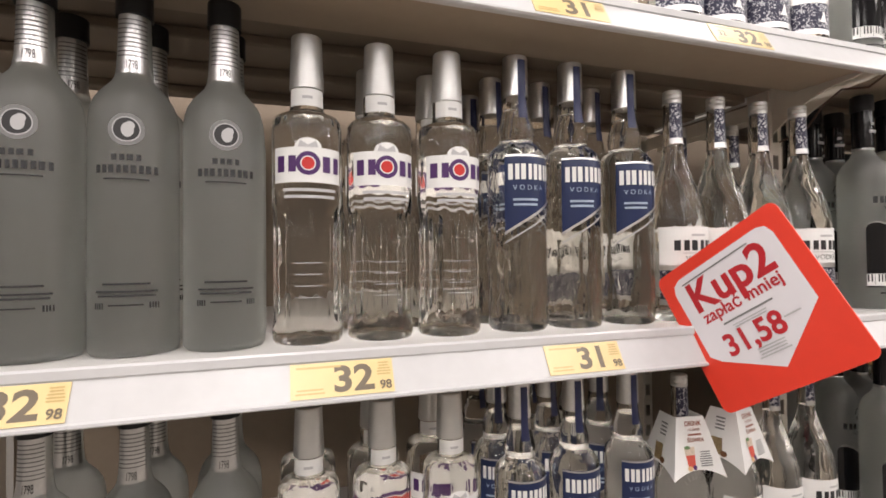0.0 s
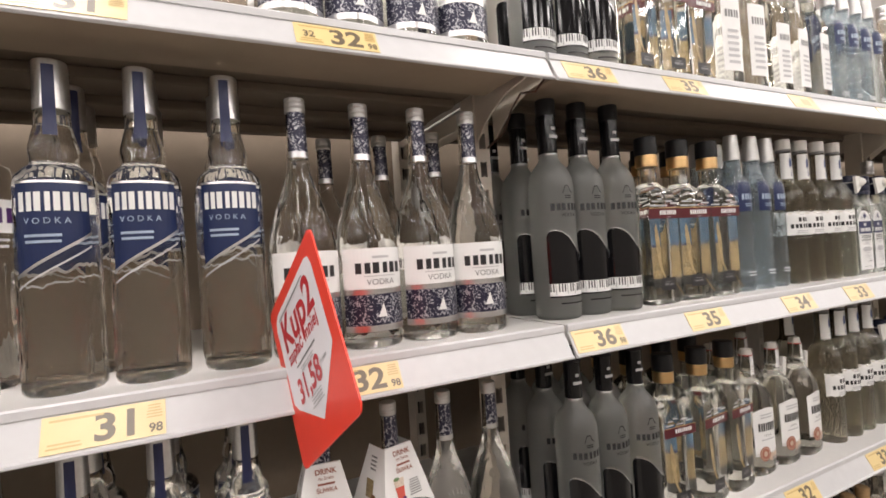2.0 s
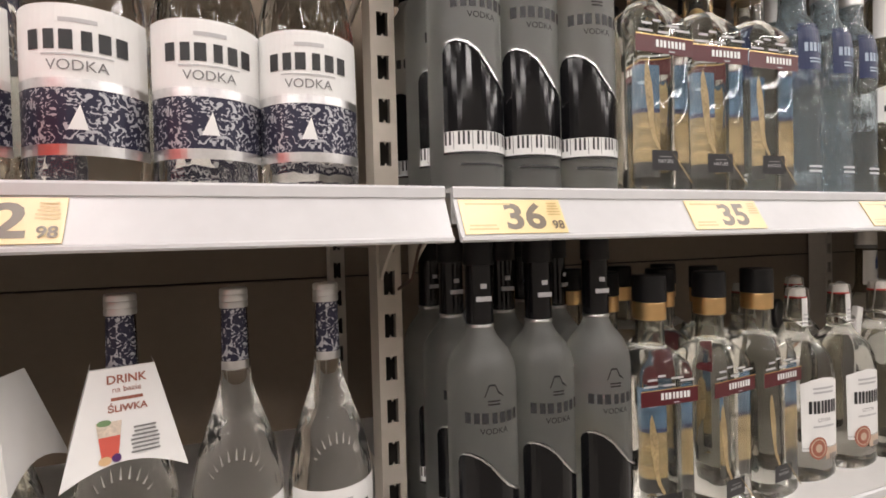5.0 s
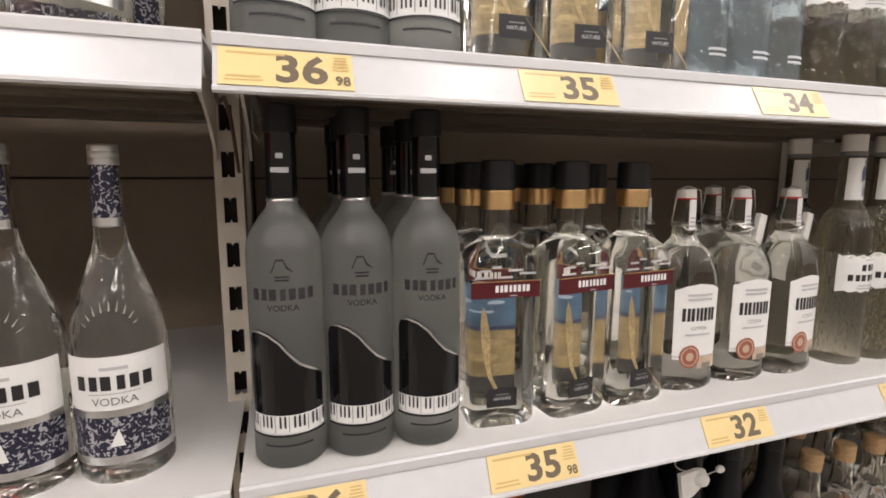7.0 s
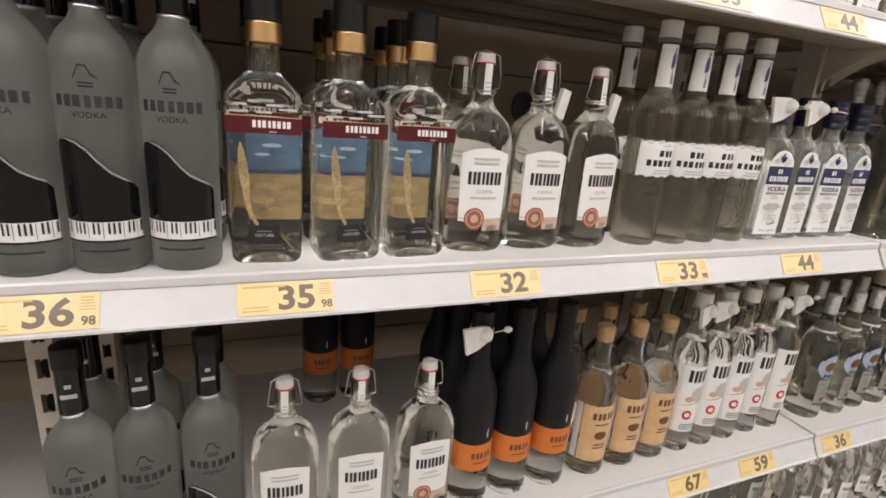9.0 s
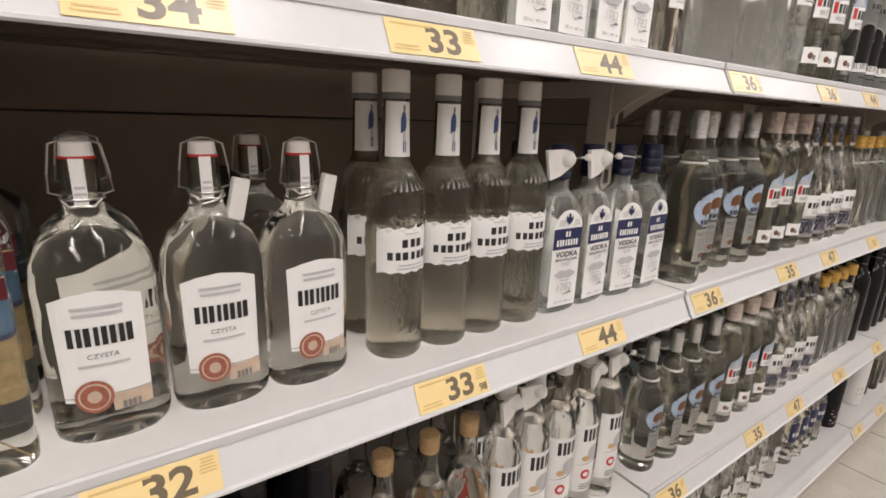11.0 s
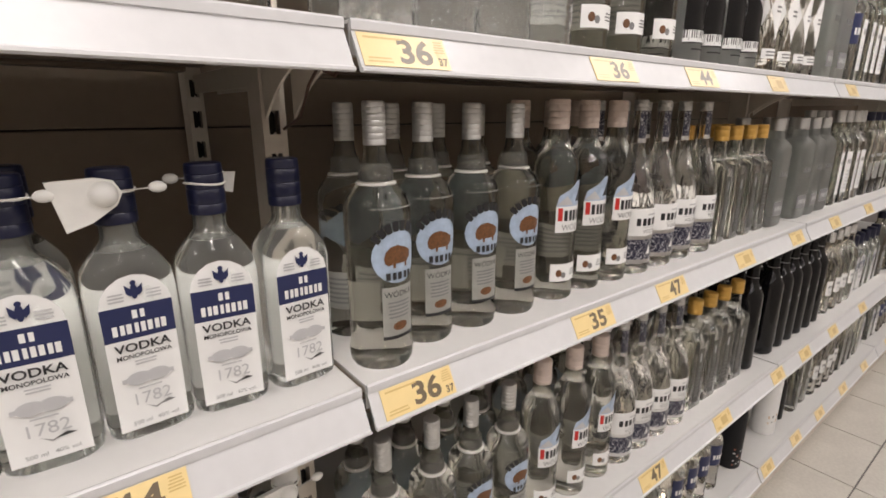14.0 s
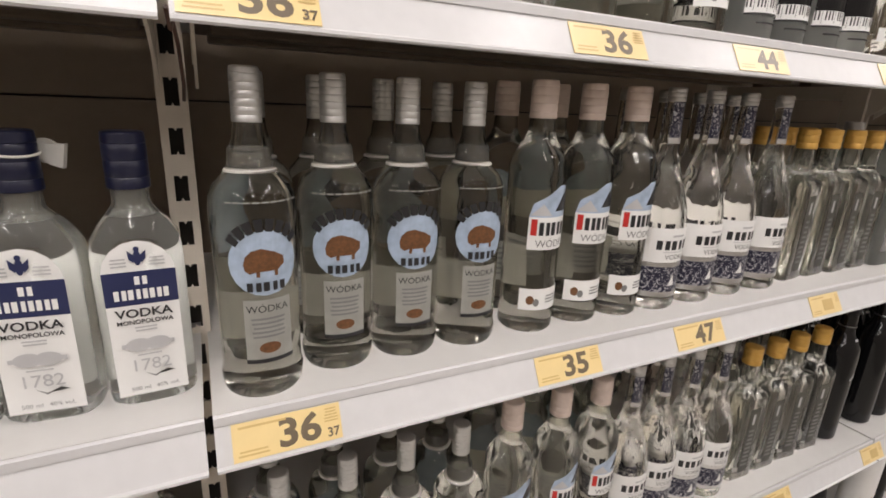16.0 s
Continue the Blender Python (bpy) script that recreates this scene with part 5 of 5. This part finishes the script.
# ---- price cards ----
def price_tag(level, x, big, small="", w=0.098, pale=False):
    z = LEVELS[level]
    h = 0.0335
    slope = math.degrees(math.atan2(RAIL_OUT, RAIL_DROP))
    tg = thing("price_tag", "yellow paper price card slid in the rail", "price tag", "yellow price cards on the " + LEVEL_WORDS[level], pose(x, FRONT - 0.0036 - RAIL_OUT / 2, z - 0.0100 - RAIL_DROP / 2, -slope, 0, 0))
    part("card", Build().box(0, -0.0008, -h / 2, w, 0.0, h / 2).mesh("card", YELLOW), tg, "yellow card")
    marks = [("t", TAGINK, big, w * 0.60, -0.0015, 0.0345, 1.16, 0.030) if big else ("r", TAGPALE, w * 0.4, -0.010, w * 0.75, 0.008), ("l", TAGPALE, 0.004, 0.010, w * 0.5, 0.0145, 1), ("l", TAGPALE, 0.004, -0.014, w * 0.32, -0.007, 2), ("l", TAGPALE, w * 0.835, 0.0, w * 0.975, 0.014, 5)]
    if small:
        if level in "AB" and 0.45 < x < 0.5:
            marks.append(("t", TAGINK, big, w * 0.16, -0.001, 0.014, 1.0, 0.015))
        marks.append(("t", TAGINK, small, w * 0.915, -0.0095, 0.0118, 1.0, 0.02))
    part("print", wrap_mesh("print", marks, lambda u, v, off: (u, -0.0008 - off, v), 0, 0.0002), tg, "dark brown printed price")["kind"] = "stuff"


for lv, x, big, small in (("B", -0.300, "32", "98"), ("B", -0.028, "32", "98"), ("B", 0.243, "31", "98"), ("B", 0.490, "32", "98"), ("B", 0.858, "36", "98"), ("B", 1.103, "35", ""), ("B", 1.377, "34", ""), ("B", 1.600, "33", ""), ("B", 1.842, "44", ""),
                          ("B", 2.190, "36", "37"), ("B", 2.529, "36", ""), ("B", 2.775, "44", ""), ("A", 0.231, "31", ""), ("A", 0.488, "32", "98"), ("A", 0.875, "36", ""), ("A", 1.090, "35", ""),
                          ("C", 0.862, "36", "98"), ("C", 1.078, "35", "98"), ("C", 1.342, "32", ""), ("C", 1.640, "33", "98"), ("C", 1.908, "44", ""), ("C", 2.200, "36", "37"), ("C", 2.531, "35", ""), ("C", 2.766, "47", ""),
                          ("D", 0.930, "36", "98"), ("D", 1.160, "32", ""), ("D", 1.776, "67", ""), ("D", 1.957, "59", ""), ("D", 2.205, "36", ""), ("D", 2.563, "35", ""), ("D", 2.790, "47", "")):
    price_tag(lv, x, big, small)
for lv, xs in (("C", (3.084, 3.395, 3.70, 4.05, 4.4)), ("D", (3.112, 3.460, 3.68, 3.95, 4.3)), ("E", (3.54, 3.78, 4.02, 4.3, 4.6, 5.0)), ("B", (3.10, 3.60, 4.0, 4.4)), ("A", (1.45, 1.80, 2.3, 2.7, 3.1))):
    for x in xs:
        price_tag(lv, x, "", "", 0.085)


# ---- promotion sign clipped to the second shelf ----
def make_sign():
    sg = thing("promotion_sign", "red diamond promotion sign standing out from the rail", "sign", at=pose(0.469, 0.388, 1.3625) @ pose(0, 0, 0, 0, 0, -82) @ pose(0, 0, 0, 0, -32, 0))
    def rounded(a, r, cx=0.0, cz=0.0):
        out = []
        for qx, qz, st in ((1, 1, 0), (-1, 1, 90), (-1, -1, 180), (1, -1, 270)):
            for k in range(6):
                t = radians(st + 18 * k)
                out.append((cx + qx * (a - r) + r * math.cos(t), cz + qz * (a - r) + r * math.sin(t)))
        return out
    a = 0.0905
    part("board", Build().prism(rounded(a, 0.010), -0.0009, 0.0009, axis="y").mesh("board", REDSIGN), sg, "red plastic board")
    white = [(-0.074, 0.060), (-0.070, 0.070), (-0.060, 0.075), (0.058, 0.075), (0.068, 0.071), (0.072, 0.060), (0.072, -0.020), (0.006, -0.068), (-0.060, -0.036), (-0.072, -0.026)]
    lab = part("panel", wrap_mesh("panel", [("p", SIGNWHITE, white)], lambda u, v, off: (u, -0.0009 - off, v), 0, 0.0003), sg, "white panel with crimson writing")
    marks = [("t", SIGNRED, "Kup2", -0.001, 0.042, 0.052, 1.03, 0.028), ("t", SIGNRED, "zapłać mniej", 0.0, 0.016, 0.0205, 1.05, 0.018), ("l", GREYINK, -0.062, 0.064, 0.045, 0.068, 1), ("l", GREYINK, -0.035, -0.002, 0.033, 0.0025, 1), ("l", PALEINK, -0.025, -0.010, 0.022, -0.004, 2),
             ("t", SIGNRED, "31,58", -0.008, -0.025, 0.035, 1.0, 0.026), ("l", PALEINK, 0.032, -0.024, 0.052, -0.020, 1), ("l", PALEINK, -0.018, -0.052, 0.026, -0.039, 4)]
    part("print", wrap_mesh("print", marks, lambda u, v, off: (u, -0.0009 - off, v), 0, 0.0006), lab)["kind"] = "stuff"
    return sg


make_sign()


# ---- leaflets hung on bottle necks ----
def make_leaflet(x, z, rz):
    lf = thing("neck_leaflet", "white recipe leaflet folded round a bottle neck", "leaflet", "neck leaflets", pose(x, ROW_Y, z, 0, 0, rz))
    b = Build()
    w0, w1, d0, d1, h = 0.021, 0.040, 0.0185, 0.0395, 0.078
    def at(u, v, side, off=0.0):
        w, d = w0 + (w1 - w0) * v, d0 + (d1 - d0) * v
        return (u * w, -d - off, -v * h) if side == 0 else (-w - off, u * d, -v * h)
    n = 8
    for side in (0, 1, 2):
        b = Build()
        for k in range(n + 1):
            u = -1 + 2 * k / n
            low = 1.0 - 0.16 * (1 - u * u)
            for v in (0.0, low):
                p = at(u, v, 0 if side == 0 else 1)
                b.v.append(p if side < 2 else (-p[0], p[1], p[2]))
        for k in range(n):
            b.f.append([2 * k, 2 * k + 2, 2 * k + 3, 2 * k + 1])
            b.i.append(0)
        part(("front_flap", "side_flap", "side_flap")[side], b.mesh("flap", PAPER), lf, "white folded card")
    part("top_fold", Build().box(-w0, -d0, -0.001, w0, -0.0150, 0.0).mesh("top_fold", PAPER), lf)
    marks = [("t", SEAL, "DRINK", 0.002, -0.0085, 0.0085, 1.0, 0.02), ("t", SEAL, "na bazie", 0.002, -0.0155, 0.0058), ("l", SEAL, -0.009, -0.0245, 0.013, -0.0195, 1), ("t", SEAL, "ŚLIWKA", 0.002, -0.0290, 0.0068, 1.0, 0.02), ("p", CREAMDRINK, [(-0.018, -0.037), (-0.002, -0.037), (-0.0035, -0.050), (-0.0165, -0.050)]), ("p", JUICE, [(-0.0168, -0.047), (-0.0032, -0.047), (-0.0048, -0.062), (-0.0150, -0.062)]), ("e", LEAF, -0.013, -0.0375, 0.0045, 0.0022), ("e", PEACH, -0.013, -0.063, 0.004, 0.003), ("e", PURPLE, -0.006, -0.062, 0.003, 0.003), ("l", GREYINK, 0.003, -0.062, 0.022, -0.042, 7)]
    part("print", wrap_mesh("print", marks, lambda u, v, off: (u, -(d0 + (d1 - d0) * (-v / h)) - off, v), 0, 0.0006), lf)["kind"] = "stuff"
    side = [("l", GREYINK, -0.008, -0.030, 0.006, -0.010, 4), ("p", WHEAT, [(-0.012, -0.040), (0.004, -0.040), (0.006, -0.062), (-0.010, -0.062)]), ("e", BROWN, 0.008, -0.060, 0.005, 0.004)]
    part("print", wrap_mesh("print", side, lambda u, v, off: (-(w0 + (w1 - w0) * (-v / h)) - off, -u, v), 0, 0.0006), lf)["kind"] = "stuff"


make_leaflet(0.505, LEVELS["C"] + 0.232, -8)
make_leaflet(0.597, LEVELS["C"] + 0.232, 14)


# ---- anti-theft tags on wires round the necks ----
def make_guard(x, y, z, r, rz, k=1.0, bead=None):
    g = thing("security_tag", "milky plastic anti-theft tag on a wire round the neck", "security tag", "anti-theft tags", pose(x, y, z, 0, 0, rz))
    part("wire_loop", Build().tube([(r * math.cos(a), r * math.sin(a), 0.001 * math.sin(2 * a)) for a in [math.pi * k / 10 for k in range(21)]], 0.0011).mesh("wire_loop", MILK, smooth=True), g, "pale plastic-coated wire loop")
    sx = -r - 0.006
    wedge = [(sx - 0.014, -0.028), (sx + 0.004, -0.022), (sx + 0.022, -0.010), (sx + 0.027, 0.0), (sx + 0.022, 0.010), (sx + 0.010, 0.013), (sx - 0.022, 0.012)]
    wedge = [(sx + 0.014 + k * (a - sx - 0.014), k * b) for a, b in wedge]
    part("shell", Build().prism(wedge, -r - 0.0085, -r - 0.0030, axis="y").mesh("shell", MILK), g, "milky wedge-shaped shell")
    b = Build().loft([(0.0, 0.0105, 0.0105, 2), (0.004, 0.0098, 0.0098, 2), (0.008, 0.0070, 0.0070, 2), (0.0105, 0.003, 0.003, 2)], 20)
    b.v = [(sx + 0.014 + p[0], -r - 0.0085 - p[2], p[1]) for p in b.v]
    part("dome", b.mesh("dome", MILK, smooth=True), g, "round magnet dome")
    b = Build().loft([(-0.0065, 0.002, 0.002, 2), (-0.004, 0.0042, 0.0042, 2), (0.0, 0.005, 0.005, 2), (0.004, 0.0042, 0.0042, 2), (0.0065, 0.002, 0.002, 2)], 14)
    b.v = [(0.030 + p[2], -r - 0.006 + p[0], 0.002 + p[1]) for p in b.v]
    part("pin", b.mesh("pin", bead or MILK, smooth=True), g, "black pin head" if bead else "white pin head")
    part("tether", Build().tube([(sx + 0.02, -r - 0.006, 0.0), (0.0, -r - 0.0075, 0.0012), (0.030, -r - 0.006, 0.002)], 0.0008).mesh("tether", WIRE), g, "thin wire")


for n, x in enumerate((1.921, 1.993, 2.066)):
    make_guard(x, ROW_Y, LEVELS["C"] + 0.2235, 0.0172, (-6, 4, 165)[n], (1.0, 1.0, 0.5)[n])
for n, x in enumerate((1.822, 1.955)):
    make_guard(x, ROW_Y, LEVELS["B"] + 0.2235, 0.0172, (10, -8)[n])


def make_flap(x, y, z, r, rz, m, round_disc=False):
    f = thing("security_tag", "black anti-theft disc hung on a bottle neck" if round_disc else "white anti-theft block hung on a bottle neck", "security tag", "anti-theft tags", pose(x, y, z, 0, 0, rz))
    part("wire_loop", Build().tube([(r * math.cos(a), r * math.sin(a), 0.004 * math.cos(a)) for a in [math.pi * k / 10 for k in range(21)]], 0.0010).mesh("wire_loop", WIRE, smooth=True), f, "thin wire loop")
    if round_disc:
        b = Build().loft([(-0.004, 0.022, 0.022, 2), (-0.002, 0.024, 0.024, 2), (0.003, 0.024, 0.024, 2), (0.007, 0.016, 0.016, 2), (0.008, 0.006, 0.006, 2)], 28)
        b.v = [(r + 0.012 + p[0], -p[2] - r, p[1] - 0.012) for p in b.v]
        part("disc", b.mesh("disc", m, smooth=True), f, "black plastic disc")
    else:
        b = Build().box(-0.008, -0.004, -0.020, 0.008, 0.004, 0.018, bevel=0.0015)
        b.v = [(r + 0.009 + 0.94 * p[0] + 0.24 * p[2], p[1] - r * 0.6, p[2] - 0.24 * p[0]) for p in b.v]
        part("block", b.mesh("block", m), f, "white plastic block")


make_flap(1.462, ROW_Y, LEVELS["C"] + 0.196, 0.0152, 8, MILK)
make_flap(1.548, ROW_Y, LEVELS["C"] + 0.196, 0.0152, 12, MILK)
make_flap(1.530, 0.640, LEVELS["C"] + 0.200, 0.0152, -160, BLACKCAP, True)
make_guard(1.408, ROW_Y, LEVELS["D"] + 0.292, 0.0172, 5)
for n, x in enumerate((1.852, 1.915, 2.045, 2.112)):
    make_guard(x, ROW_Y, LEVELS["D"] + 0.288, 0.0152, (14, -10, 20, 4)[n], 1.0, (None, BLACKCAP, BLACKCAP, None)[n])


# ---- cables under the shelves at the uprights ----
def make_cable(pts, label):
    cb = tagged(new("cable", Build().tube(pts, 0.0018, 8).mesh("cable", BROWNWIRE, smooth=True)), label, "cable", "shelf cables")
    return cb


for jx, z in ((JOINTS[1], LEVELS["B"]), (JOINTS[1], LEVELS["A"]), (JOINTS[2], LEVELS["B"])):
    make_cable([(jx + 0.001, FRONT + 0.006, z - 0.034), (jx + 0.002, FRONT + 0.03, z - 0.046), (jx + 0.003, FRONT + 0.07, z - 0.036), (jx + 0.005, FRONT + 0.10, z - 0.052), (jx + 0.006, FRONT + 0.130, z - 0.085), (jx + 0.004, POST_Y + 0.001, z - 0.10)], "brown cable looped under a shelf at the upright")

# ---- floor tiles ----
T = 0.36
tile_me = Build().box(0.0025, 0.0025, -0.006, T - 0.0025, T - 0.0025, 0.0, bevel=0.0012).mesh("tile", TILE)
for a in range(30):
    for b in range(9):
        tl = new("tile", tile_me)
        tl.parent = floor
        tl.matrix_basis = Matrix.Translation((-2.88 + 0.01 + T * a - 0.0, 0.29 - T * (7 - b), 0.0))
